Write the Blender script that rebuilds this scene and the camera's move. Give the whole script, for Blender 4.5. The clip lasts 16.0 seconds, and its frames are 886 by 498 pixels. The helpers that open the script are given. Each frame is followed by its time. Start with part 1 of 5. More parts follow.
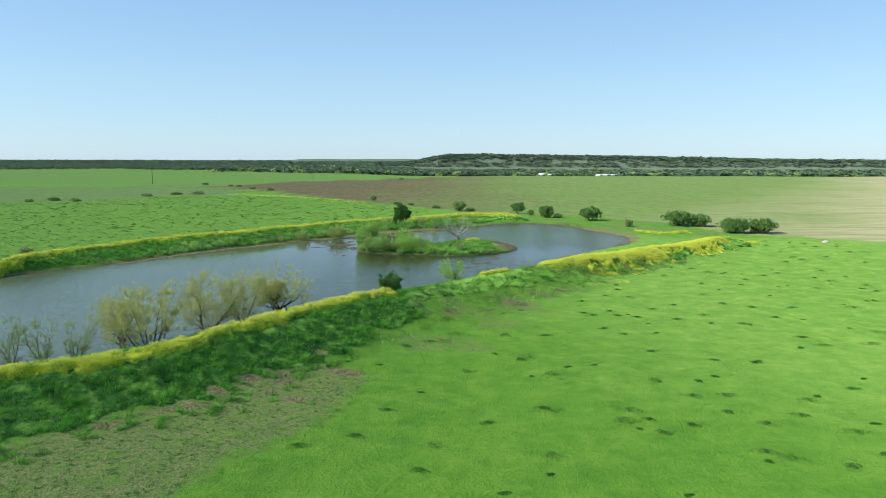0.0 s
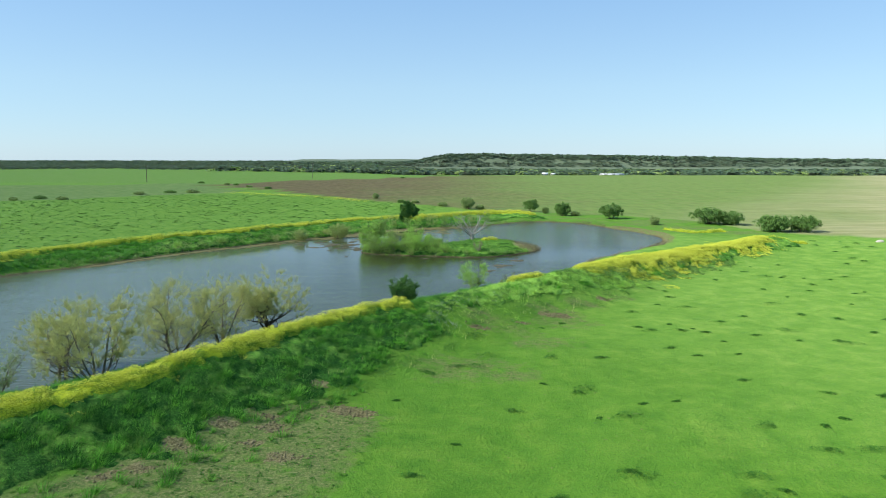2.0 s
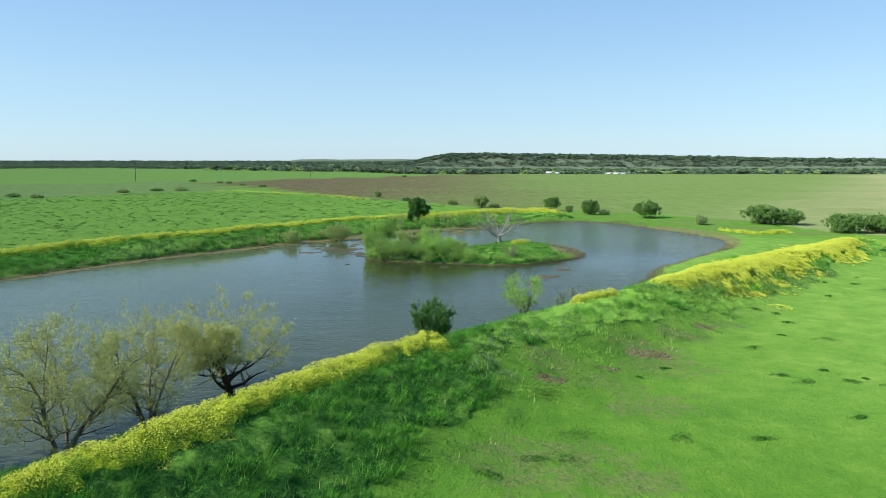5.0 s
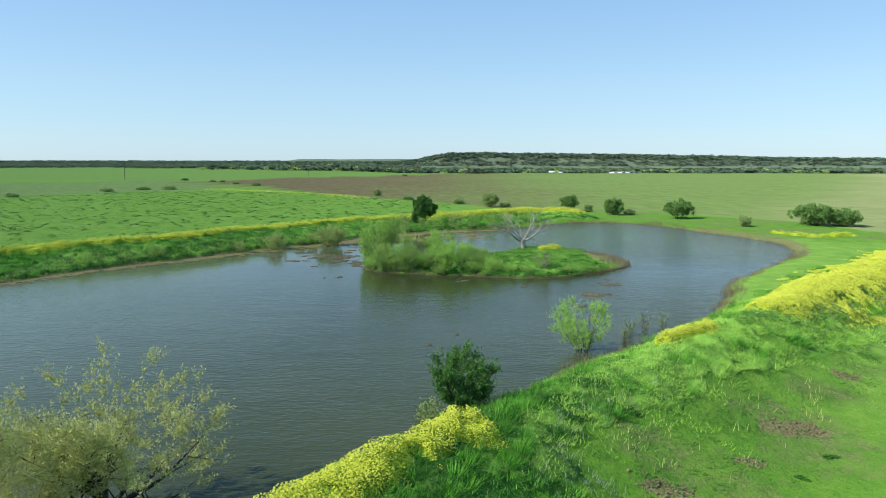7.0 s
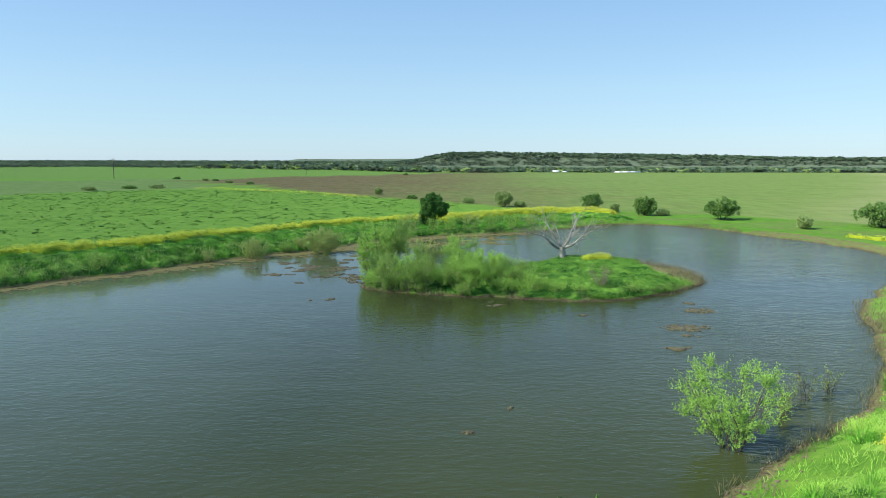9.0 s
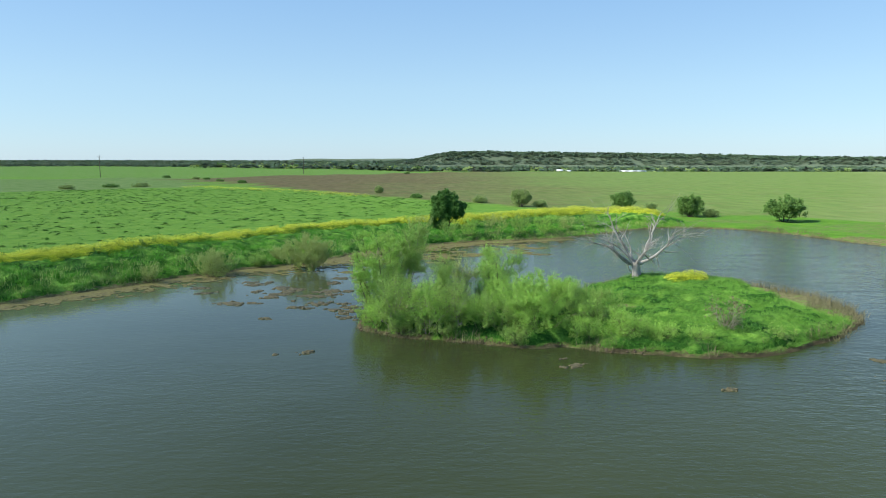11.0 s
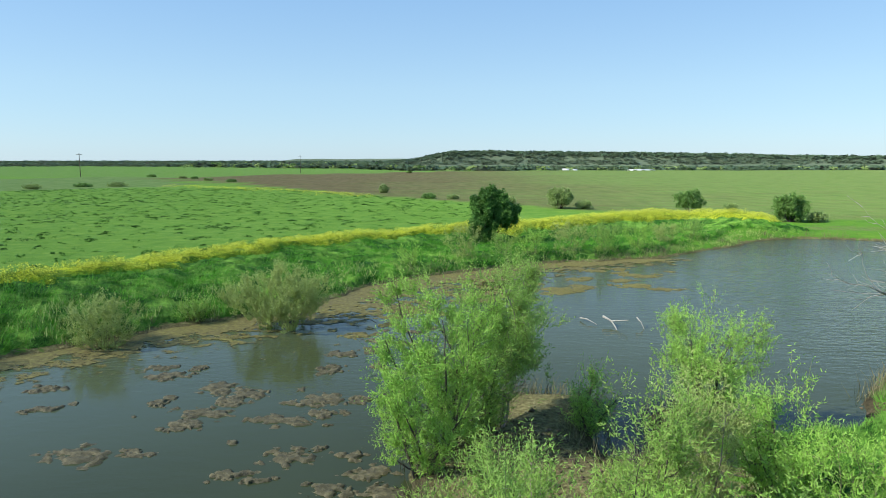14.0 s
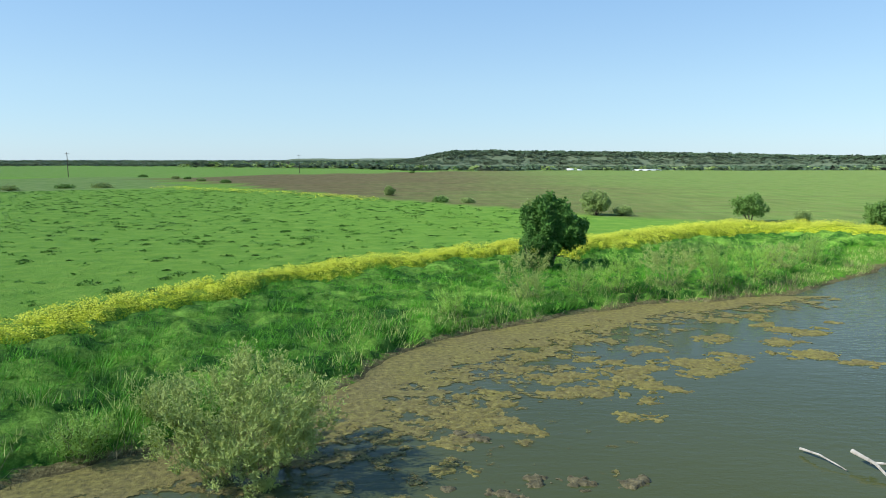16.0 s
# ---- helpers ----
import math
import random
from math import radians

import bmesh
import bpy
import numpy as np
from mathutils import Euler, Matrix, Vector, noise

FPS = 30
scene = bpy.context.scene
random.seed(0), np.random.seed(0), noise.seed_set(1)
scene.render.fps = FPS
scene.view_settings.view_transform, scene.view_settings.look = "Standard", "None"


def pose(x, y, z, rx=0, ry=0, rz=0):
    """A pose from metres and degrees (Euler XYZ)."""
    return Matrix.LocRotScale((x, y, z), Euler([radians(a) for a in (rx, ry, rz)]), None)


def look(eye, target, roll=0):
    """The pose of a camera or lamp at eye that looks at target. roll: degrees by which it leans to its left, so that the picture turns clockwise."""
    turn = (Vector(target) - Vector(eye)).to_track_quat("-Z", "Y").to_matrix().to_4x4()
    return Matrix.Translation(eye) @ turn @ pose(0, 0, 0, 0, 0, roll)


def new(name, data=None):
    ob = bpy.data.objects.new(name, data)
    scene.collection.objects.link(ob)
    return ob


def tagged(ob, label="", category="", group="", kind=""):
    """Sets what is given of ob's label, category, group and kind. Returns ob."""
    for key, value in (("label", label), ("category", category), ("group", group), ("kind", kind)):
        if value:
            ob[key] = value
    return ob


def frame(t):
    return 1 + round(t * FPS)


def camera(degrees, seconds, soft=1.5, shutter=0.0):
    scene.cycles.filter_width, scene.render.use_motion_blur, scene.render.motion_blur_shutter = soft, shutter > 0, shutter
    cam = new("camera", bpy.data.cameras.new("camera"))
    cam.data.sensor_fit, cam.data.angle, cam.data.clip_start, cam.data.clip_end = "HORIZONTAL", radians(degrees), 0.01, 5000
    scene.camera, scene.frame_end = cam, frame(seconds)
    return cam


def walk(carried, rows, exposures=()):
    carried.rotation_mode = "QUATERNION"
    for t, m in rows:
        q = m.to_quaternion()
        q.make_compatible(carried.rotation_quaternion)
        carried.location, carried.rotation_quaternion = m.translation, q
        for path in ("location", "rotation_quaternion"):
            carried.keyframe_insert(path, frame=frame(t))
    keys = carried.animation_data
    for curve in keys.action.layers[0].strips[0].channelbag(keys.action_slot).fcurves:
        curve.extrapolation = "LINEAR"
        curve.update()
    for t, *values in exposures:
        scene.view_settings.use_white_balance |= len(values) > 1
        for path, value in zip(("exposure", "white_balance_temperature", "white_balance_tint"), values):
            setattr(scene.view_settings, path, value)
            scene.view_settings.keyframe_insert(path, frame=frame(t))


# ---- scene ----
cam = camera(65.0, 16.0, soft=0.6, shutter=0.0)
# seconds, x, y, z in metres (z = 0 is the pond's surface), yaw, pitch, roll in degrees
ROWS = [
    (0.0, 0.00, 0.00, 15.57, 0.01, -7.31, -0.09),
    (0.5, -0.58, 3.35, 15.15, -0.00, -7.29, -0.06),
    (1.0, -1.16, 6.68, 14.73, -0.00, -7.28, -0.04),
    (1.5, -1.72, 9.96, 14.30, -0.00, -7.27, -0.04),
    (2.0, -2.25, 13.20, 13.87, -0.00, -7.26, -0.04),
    (2.5, -2.77, 16.40, 13.45, -0.01, -7.24, -0.04),
    (3.0, -3.37, 19.60, 13.04, -0.02, -7.23, -0.03),
    (3.5, -3.94, 22.83, 12.69, -0.02, -7.23, -0.03),
    (4.0, -4.43, 26.13, 12.40, -0.06, -7.22, -0.03),
    (6.5, -6.40, 45.21, 11.10, -0.10, -7.22, -0.02),
    (7.0, -6.79, 49.19, 10.73, -0.12, -7.21, -0.02),
    (7.5, -7.21, 53.18, 10.37, -0.12, -7.20, -0.04),
    (8.0, -7.64, 57.19, 10.05, -0.11, -7.20, -0.05),
    (8.5, -8.08, 61.24, 9.79, -0.12, -7.20, -0.05),
    (9.0, -8.54, 65.31, 9.57, -0.12, -7.20, -0.03),
    (11.5, -10.95, 87.42, 8.06, -0.15, -7.19, -0.02),
    (12.0, -11.59, 91.55, 7.74, -0.19, -7.18, -0.04),
    (12.5, -12.22, 95.61, 7.46, -0.20, -7.17, -0.04),
    (13.0, -12.85, 99.62, 7.30, -0.21, -7.16, -0.01),
    (13.5, -13.45, 103.56, 7.20, -0.22, -7.17, 0.03),
    (14.0, -14.01, 107.42, 7.10, -0.24, -7.17, 0.07),
    (14.5, -14.57, 111.19, 7.01, -0.26, -7.18, 0.08),
    (15.0, -15.22, 114.87, 6.97, -0.28, -7.20, 0.07),
    (15.5, -15.85, 118.44, 7.00, -0.29, -7.20, 0.06),
    (16.0, -16.50, 121.90, 7.07, -0.28, -7.19, 0.04),
    ]
walk(cam, [(t, pose(x, y, z, 90 + pitch, roll, yaw)) for t, x, y, z, yaw, pitch, roll in ROWS], exposures=[(0.0, 0.75, 6250.0, 8.0)])

# ---- light ----
SUN_EL, SUN_AZ = 38.0, 256.0          # degrees; azimuth clockwise from +y
world = bpy.data.worlds.new("world")
scene.world = world
world.use_nodes = True
wn = world.node_tree.nodes
sky = wn.new("ShaderNodeTexSky")
sky.sky_type = "NISHITA"
sky.sun_disc = False
sky.sun_elevation, sky.sun_rotation = radians(SUN_EL), radians(SUN_AZ)
sky.altitude, sky.air_density, sky.dust_density, sky.ozone_density = 300, 1.0, 0.3, 4.0
wn["Background"].inputs["Strength"].default_value = 0.10
# spring haze evens the blue out towards the horizon, all round
wl = world.node_tree.links
tc, sep, haze, gain, blend = (wn.new("ShaderNode" + k) for k in ("TexCoord", "SeparateXYZ", "ValToRGB", "Mix", "Mix"))
wl.new(tc.outputs["Generated"], sep.inputs["Vector"])
wl.new(sep.outputs["Z"], haze.inputs["Fac"])
stops = haze.color_ramp.elements
stops.new(0.10), stops.new(0.28)
for el, (at_z, col) in zip(stops, [(0.0, (0.275, 0.408, 0.525)), (0.10, (0.278, 0.408, 0.512)), (0.28, (0.175, 0.320, 0.520)), (1.0, (0.100, 0.225, 0.440))]):
    el.position, el.color = at_z, (*col, 1)
for node in (gain, blend):
    node.data_type = "RGBA"
gain.blend_type = "MULTIPLY"
gain.inputs["Factor"].default_value = 1.0
gain.inputs["B"].default_value = (10, 10, 10, 1)
blend.inputs["Factor"].default_value = 0.64
wl.new(haze.outputs["Color"], gain.inputs["A"])
wl.new(sky.outputs["Color"], blend.inputs["A"])
wl.new(gain.outputs["Result"], blend.inputs["B"])
wl.new(blend.outputs["Result"], wn["Background"].inputs["Color"])
sun = new("sun", bpy.data.lights.new("sun", "SUN"))
sun.data.energy, sun.data.angle, sun.data.color = 4.0, radians(0.53), (1.0, 0.95, 0.86)
to_sun = Vector((math.sin(radians(SUN_AZ)) * math.cos(radians(SUN_EL)), math.cos(radians(SUN_AZ)) * math.cos(radians(SUN_EL)), math.sin(radians(SUN_EL))))
sun.matrix_world = look(to_sun * 100, (0, 0, 0))


# ---- materials ----
class Mat:
    """A node material with a Principled shader and short ways to add nodes."""

    def __init__(self, name, rough=0.8, spec=0.3):
        self.m = bpy.data.materials.new(name)
        self.m.use_nodes = True
        self.t = self.m.node_tree
        self.b = self.t.nodes["Principled BSDF"]
        self.b.inputs["Roughness"].default_value = rough
        self.b.inputs["Diffuse Roughness"].default_value = 0.6
        self.b.inputs["Specular IOR Level"].default_value = spec

    def n(self, kind, **sets):
        node = self.t.nodes.new(kind)
        for k, v in sets.items():
            node.inputs[k].default_value = v
        return node

    def link(self, a, b):
        self.t.links.new(a, b)

    def noise(self, scale, detail=4.0, rough=0.55, stretch=None):
        """Noise in world metres: scale is features a metre."""
        geo = self.n("ShaderNodeNewGeometry")
        out = geo.outputs["Position"]
        if stretch:
            mp = self.n("ShaderNodeMapping")
            mp.inputs["Scale"].default_value = stretch
            self.link(out, mp.inputs["Vector"])
            out = mp.outputs["Vector"]
        nz = self.n("ShaderNodeTexNoise", Scale=scale, Detail=detail, Roughness=rough)
        self.link(out, nz.inputs["Vector"])
        return nz.outputs["Fac"]

    def attr(self, name):
        a = self.n("ShaderNodeAttribute")
        a.attribute_name = name
        return a.outputs["Fac"]

    def island(self):
        return self.n("ShaderNodeNewGeometry").outputs["Random Per Island"]

    def ramp(self, fac, stops):
        r = self.n("ShaderNodeValToRGB")
        e = r.color_ramp.elements
        while len(e) < len(stops):
            e.new(0.5)
        for el, (p, c) in zip(e, stops):
            el.position, el.color = p, (*c, 1)
        self.link(fac, r.inputs["Fac"])
        return r.outputs["Color"]

    def mix(self, fac, a, b, mode="MIX"):
        x = self.n("ShaderNodeMix")
        x.data_type, x.blend_type = "RGBA", mode
        for sock, v in ((x.inputs["Factor"], fac), (x.inputs["A"], a), (x.inputs["B"], b)):
            if isinstance(v, (int, float)):
                sock.default_value = v
            elif isinstance(v, tuple):
                sock.default_value = (*v, 1)
            else:
                self.link(v, sock)
        return x.outputs["Result"]

    def math(self, op, a, b, clamp=False):
        x = self.n("ShaderNodeMath")
        x.operation, x.use_clamp = op, clamp
        for sock, v in zip(x.inputs, (a, b)):
            if isinstance(v, (int, float)):
                sock.default_value = v
            else:
                self.link(v, sock)
        return x.outputs["Value"]

    def bump(self, height, dist, strength=1.0):
        b = self.n("ShaderNodeBump", Strength=strength, Distance=dist)
        self.link(height, b.inputs["Height"])
        self.link(b.outputs["Normal"], self.b.inputs["Normal"])

    def color(self, c):
        if isinstance(c, tuple):
            self.b.inputs["Base Color"].default_value = (*c, 1)
        else:
            self.link(c, self.b.inputs["Base Color"])
        return self


def leaf_mat(name, dark, mid, light, rough=0.55, glow=0.25, up=0.0, patch=0.0, tone=0.0):
    """Leaves, each with its own shade; some light passes through them."""
    m = Mat(name, rough, 0.10)
    pick = m.island()
    if tone:
        # neighbouring blades share a shade, clump by clump
        soft = m.math("MULTIPLY", m.math("SUBTRACT", m.noise(tone, 3, 0.6), 0.33), 2.6, True)
        pick = m.math("ADD", m.math("MULTIPLY", pick, 0.35), m.math("MULTIPLY", soft, 0.65))
    col = m.ramp(pick, [(0.0, dark), (0.5, mid), (1.0, light)])
    big = m.noise(0.7, 2)
    col = m.mix(m.math("MULTIPLY", big, 0.5), col, mid)
    if patch:
        # dark blotches in the colour stand for shaded gaps between clumps
        pt = m.math("MULTIPLY", m.math("SUBTRACT", m.noise(patch, 4, 0.6), 0.46, True), 6.0, True)
        col = m.mix(m.math("MULTIPLY", pt, 0.75 if tone > 1.2 else 0.35), col, dark)
    m.color(col)
    tr = m.n("ShaderNodeBsdfTranslucent")
    if up:
        # a dense sward is lit as one soft surface: the blades' normals lean to the sky
        vm = m.n("ShaderNodeMix")
        vm.data_type = "VECTOR"
        vm.inputs["Factor"].default_value = up
        m.link(m.n("ShaderNodeNewGeometry").outputs["Normal"], vm.inputs[4])
        vm.inputs[5].default_value = (0, 0, 1)
        m.link(vm.outputs[1], m.b.inputs["Normal"])
        m.link(vm.outputs[1], tr.inputs["Normal"])
    m.link(col, tr.inputs["Color"])
    mx = m.n("ShaderNodeMixShader")
    mx.inputs["Fac"].default_value = glow
    m.link(m.b.outputs["BSDF"], mx.inputs[1])
    m.link(tr.outputs["BSDF"], mx.inputs[2])
    m.link(mx.outputs["Shader"], m.t.nodes["Material Output"].inputs["Surface"])
    return m.m


def wood_mat(name, dark, light):
    m = Mat(name, 0.85, 0.2)
    g = m.noise(6, 6, 0.65, (1, 1, 0.25))
    m.color(m.ramp(g, [(0.3, dark), (0.7, light)]))
    m.bump(g, 0.02, 0.7)
    return m.m


def ground_mat():
    m = Mat("meadow_ground", 0.9, 0.08)
    fine = m.noise(7.0, 8, 0.7)
    mid = m.noise(0.55, 6, 0.62)
    big = m.noise(0.06, 4, 0.6)
    streak = m.noise(0.35, 5, 0.6, (1.0, 0.25, 1.0))
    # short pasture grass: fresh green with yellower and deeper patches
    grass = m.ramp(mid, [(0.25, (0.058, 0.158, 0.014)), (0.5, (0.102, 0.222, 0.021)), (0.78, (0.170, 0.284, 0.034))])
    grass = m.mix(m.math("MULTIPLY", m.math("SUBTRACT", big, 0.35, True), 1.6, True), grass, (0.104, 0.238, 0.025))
    # brighter ramp: the sunlit glare of the eastern pasture mixed into its colour
    grass = m.mix(m.attr("brightened"), grass, m.ramp(mid, [(0.22, (0.104, 0.232, 0.030)), (0.5, (0.166, 0.302, 0.044)), (0.80, (0.262, 0.388, 0.074))]))
    grass = m.mix(m.math("MULTIPLY", m.math("SUBTRACT", fine, 0.47, True), 2.2, True), grass, (0.040, 0.130, 0.014))
    # lush bank
    lush = m.ramp(fine, [(0.3, (0.030, 0.100, 0.012)), (0.55, (0.070, 0.195, 0.022)), (0.8, (0.135, 0.270, 0.036))])
    # thin dry turf
    dry = m.ramp(fine, [(0.3, (0.066, 0.110, 0.026)), (0.52, (0.150, 0.185, 0.056)), (0.72, (0.270, 0.262, 0.110))])
    clods = m.noise(2.6, 5, 0.7)
    dry = m.mix(m.math("MULTIPLY", m.math("SUBTRACT", clods, 0.50, True), 7.0, True), dry, (0.060, 0.125, 0.022))
    # grey-green fallow strip, also mixed into the grass beyond about 400 m
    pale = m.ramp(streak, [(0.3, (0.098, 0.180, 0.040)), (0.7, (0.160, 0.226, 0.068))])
    # tilled field: red-brown soil, thin green crop, pale stubble
    soil = m.ramp(streak, [(0.3, (0.090, 0.066, 0.032)), (0.7, (0.165, 0.124, 0.062))])
    soil = m.mix(m.math("MULTIPLY", fine, 0.35), soil, (0.110, 0.120, 0.040))
    crop = m.ramp(streak, [(0.3, (0.106, 0.188, 0.038)), (0.7, (0.168, 0.246, 0.058))])
    crop = m.mix(m.math("MULTIPLY", m.math("SUBTRACT", mid, 0.42, True), 1.6, True), crop, (0.180, 0.195, 0.068))
    straw = m.ramp(m.noise(0.13, 6, 0.7, (0.12, 1.6, 1.0)), [(0.36, (0.270, 0.235, 0.120)), (0.5, (0.430, 0.370, 0.220)), (0.64, (0.270, 0.265, 0.115))])
    mud = m.ramp(fine, [(0.32, (0.068, 0.060, 0.026)), (0.5, (0.160, 0.146, 0.062)), (0.68, (0.300, 0.275, 0.135))])

    def edge(name, soft=2.2, n=mid, fray=0.9):
        """A zone whose border frays."""
        a = m.attr(name)
        return m.math("MULTIPLY", m.math("ADD", m.math("SUBTRACT", a, 0.5), m.math("MULTIPLY", m.math("SUBTRACT", n, 0.45), fray)), soft * 1.6, True)

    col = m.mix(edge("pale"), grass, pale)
    rows = m.noise(0.16, 6, 0.65, (0.35, 1.6, 1.0))
    tilled = m.mix(m.math("ADD", m.attr("crop"), m.math("MULTIPLY", m.math("SUBTRACT", rows, 0.5), 1.6), True), soil, crop)
    tilled = m.mix(m.math("ADD", m.attr("straw"), m.math("MULTIPLY", m.math("SUBTRACT", rows, 0.52), m.math("MULTIPLY", m.attr("straw"), 1.6)), True), tilled, straw)
    col = m.mix(m.attr("tilled"), col, tilled)
    col = m.mix(edge("dry", 1.0, m.noise(0.9, 6, 0.7), 2.4), col, dry)
    col = m.mix(edge("lush", 1.5), col, lush)
    col = m.mix(edge("mud", 2.2, m.noise(2.2, 6, 0.7), 2.6), col, mud)
    # wet mud at the waterline, painted darker for the shaded bank edge too
    col = m.mix(m.attr("wet_shade"), col, m.ramp(fine, [(0.3, (0.022, 0.019, 0.012)), (0.7, (0.085, 0.070, 0.038))]))
    m.color(col)
    m.bump(m.math("ADD", m.math("ADD", m.math("MULTIPLY", fine, 0.4), mid), m.math("MULTIPLY", clods, 0.7)), 0.22, 0.9)
    return m.m


def water_mat():
    m = Mat("pond_water", 0.06, 0.23)
    m.b.inputs["IOR"].default_value = 1.33
    # the clear deep end turns to murky, sheltered shallows round the island
    sep = m.n("ShaderNodeSeparateXYZ")
    m.link(m.n("ShaderNodeNewGeometry").outputs["Position"], sep.inputs[0])
    silt = m.math("MULTIPLY", m.math("SUBTRACT", m.math("ADD", sep.outputs["Y"], m.math("MULTIPLY", m.noise(0.05, 3), 24.0)), 98.0), 0.03, True)
    silt = m.math("MULTIPLY", silt, m.math("MULTIPLY", m.math("SUBTRACT", 134.0, sep.outputs["Y"]), 0.06, True))
    deep = m.ramp(m.noise(0.05, 3), [(0.35, (0.036, 0.046, 0.014)), (0.65, (0.050, 0.060, 0.020))])
    body = m.mix(silt, deep, m.ramp(m.noise(0.09, 3), [(0.35, (0.026, 0.033, 0.012)), (0.65, (0.036, 0.044, 0.016))]))
    # west end paler: its brighter sky reflection is put into the body colour
    west = m.math("MULTIPLY", m.math("SUBTRACT", m.math("ADD", m.math("MULTIPLY", sep.outputs["X"], -1.0), m.math("MULTIPLY", m.noise(0.06, 3), 16.0)), 22.0), 0.045, True)
    m.color(m.mix(west, body, (0.094, 0.116, 0.066)))
    wave = m.noise(2.0, 3, 0.55, (0.85, 1.6, 1.0))
    swell = m.noise(0.45, 2, 0.5, (0.6, 1.3, 1.0))
    calm = m.math("MULTIPLY", m.math("ADD", m.noise(0.035, 2), 0.2), m.math("SUBTRACT", 1.0, m.math("MULTIPLY", silt, 0.72)))
    # open to the wind in the east, sheltered behind the island
    ruffle = m.math("MULTIPLY", m.math("ADD", sep.outputs["X"], 2.0), 0.08, True)
    lee = m.math("MULTIPLY", m.math("MULTIPLY", m.math("SUBTRACT", sep.outputs["Y"], 104.0), 0.05, True), m.math("MULTIPLY", m.math("SUBTRACT", 3.0, sep.outputs["X"]), 0.1, True))
    calm = m.math("MULTIPLY", calm, m.math("ADD", m.math("MULTIPLY", ruffle, 1.3), m.math("SUBTRACT", 1.0, m.math("MULTIPLY", lee, 0.6))))
    m.bump(m.math("MULTIPLY", m.math("ADD", m.math("ADD", wave, m.math("MULTIPLY", m.noise(4.2, 3, 0.6, (0.6, 1.5, 1.0)), 0.35)), m.math("MULTIPLY", swell, 1.2)), calm), 0.105, 0.45)
    return m.m


M_GROUND, M_WATER = ground_mat(), water_mat()
M_WILLOW = leaf_mat("willow_leaves", (0.470, 0.490, 0.150), (0.600, 0.620, 0.210), (0.710, 0.720, 0.290), glow=0.38, up=0.45)
M_WILLOWBARK = wood_mat("grey_willow_bark", (0.090, 0.080, 0.055), (0.240, 0.215, 0.155))
M_YOUNG = leaf_mat("young_willow_leaves", (0.260, 0.470, 0.070), (0.370, 0.610, 0.105), (0.480, 0.700, 0.165), glow=0.42, up=0.35)
M_GREEN = leaf_mat("green_willow_leaves", (0.220, 0.380, 0.070), (0.320, 0.500, 0.105), (0.420, 0.590, 0.155), glow=0.42, up=0.35)
M_MESQUITE = leaf_mat("mesquite_leaves", (0.042, 0.120, 0.020), (0.090, 0.215, 0.038), (0.155, 0.305, 0.066), glow=0.3, up=0.4)
M_GREY = leaf_mat("greygreen_leaves", (0.200, 0.290, 0.080), (0.290, 0.390, 0.120), (0.380, 0.470, 0.175), glow=0.4, up=0.35)
M_PALE = leaf_mat("silvery_willow_leaves", (0.310, 0.390, 0.105), (0.410, 0.500, 0.150), (0.500, 0.580, 0.205), glow=0.35, up=0.45)
# far foliage: paler and bluer than near leaves, distance haze in the colour
M_FAR = leaf_mat("far_woodland_leaves", (0.068, 0.118, 0.062), (0.090, 0.146, 0.078), (0.116, 0.174, 0.096), glow=0.1, up=0.88)
M_SCRUB = leaf_mat("hill_scrub_leaves", (0.080, 0.124, 0.070), (0.104, 0.152, 0.088), (0.134, 0.182, 0.110), glow=0.1, up=0.88)
M_HEDGE = leaf_mat("field_bush_leaves", (0.090, 0.185, 0.036), (0.165, 0.300, 0.066), (0.250, 0.390, 0.110), glow=0.35, up=0.35)
M_BLADE = leaf_mat("tall_grass", (0.018, 0.095, 0.010), (0.135, 0.410, 0.030), (0.330, 0.630, 0.078), glow=0.25, up=0.4, patch=0.9, tone=1.3)
# yellower grass, its colour also brightened for the sunlit slope
M_SLOPE_LIT = leaf_mat("sunlit_slope_grass", (0.230, 0.450, 0.055), (0.370, 0.620, 0.092), (0.510, 0.710, 0.165), glow=0.25, up=0.5, patch=0.35, tone=1.0)
M_TUFT = leaf_mat("grass_tuft", (0.036, 0.125, 0.014), (0.080, 0.220, 0.024), (0.135, 0.300, 0.040), glow=0.25, up=0.55)
M_CLUMP = leaf_mat("weed_clump", (0.024, 0.085, 0.012), (0.054, 0.155, 0.018), (0.095, 0.220, 0.028), glow=0.25, up=0.5)
M_ISLE = leaf_mat("island_grass", (0.090, 0.240, 0.028), (0.170, 0.370, 0.050), (0.270, 0.470, 0.095), glow=0.25, up=0.5, patch=0.6, tone=0.8)
M_SOFT = leaf_mat("soft_tuft", (0.040, 0.140, 0.018), (0.064, 0.195, 0.024), (0.095, 0.245, 0.034), glow=0.25, up=0.75)
M_REED = leaf_mat("dry_reed", (0.090, 0.090, 0.040), (0.180, 0.165, 0.080), (0.320, 0.285, 0.165), glow=0.2, up=0.4)
M_PETAL = leaf_mat("yellow_petals", (0.400, 0.460, 0.040), (0.600, 0.640, 0.070), (0.760, 0.770, 0.120), 0.7, 0.25, 0.4)
M_STALK = leaf_mat("mustard_stalks", (0.150, 0.250, 0.016), (0.280, 0.400, 0.028), (0.420, 0.540, 0.050), glow=0.3, up=0.9)
M_BARK = wood_mat("grey_brown_bark", (0.040, 0.032, 0.024), (0.150, 0.125, 0.095))
M_DARKBARK = wood_mat("dark_willow_bark", (0.022, 0.017, 0.012), (0.085, 0.070, 0.050))
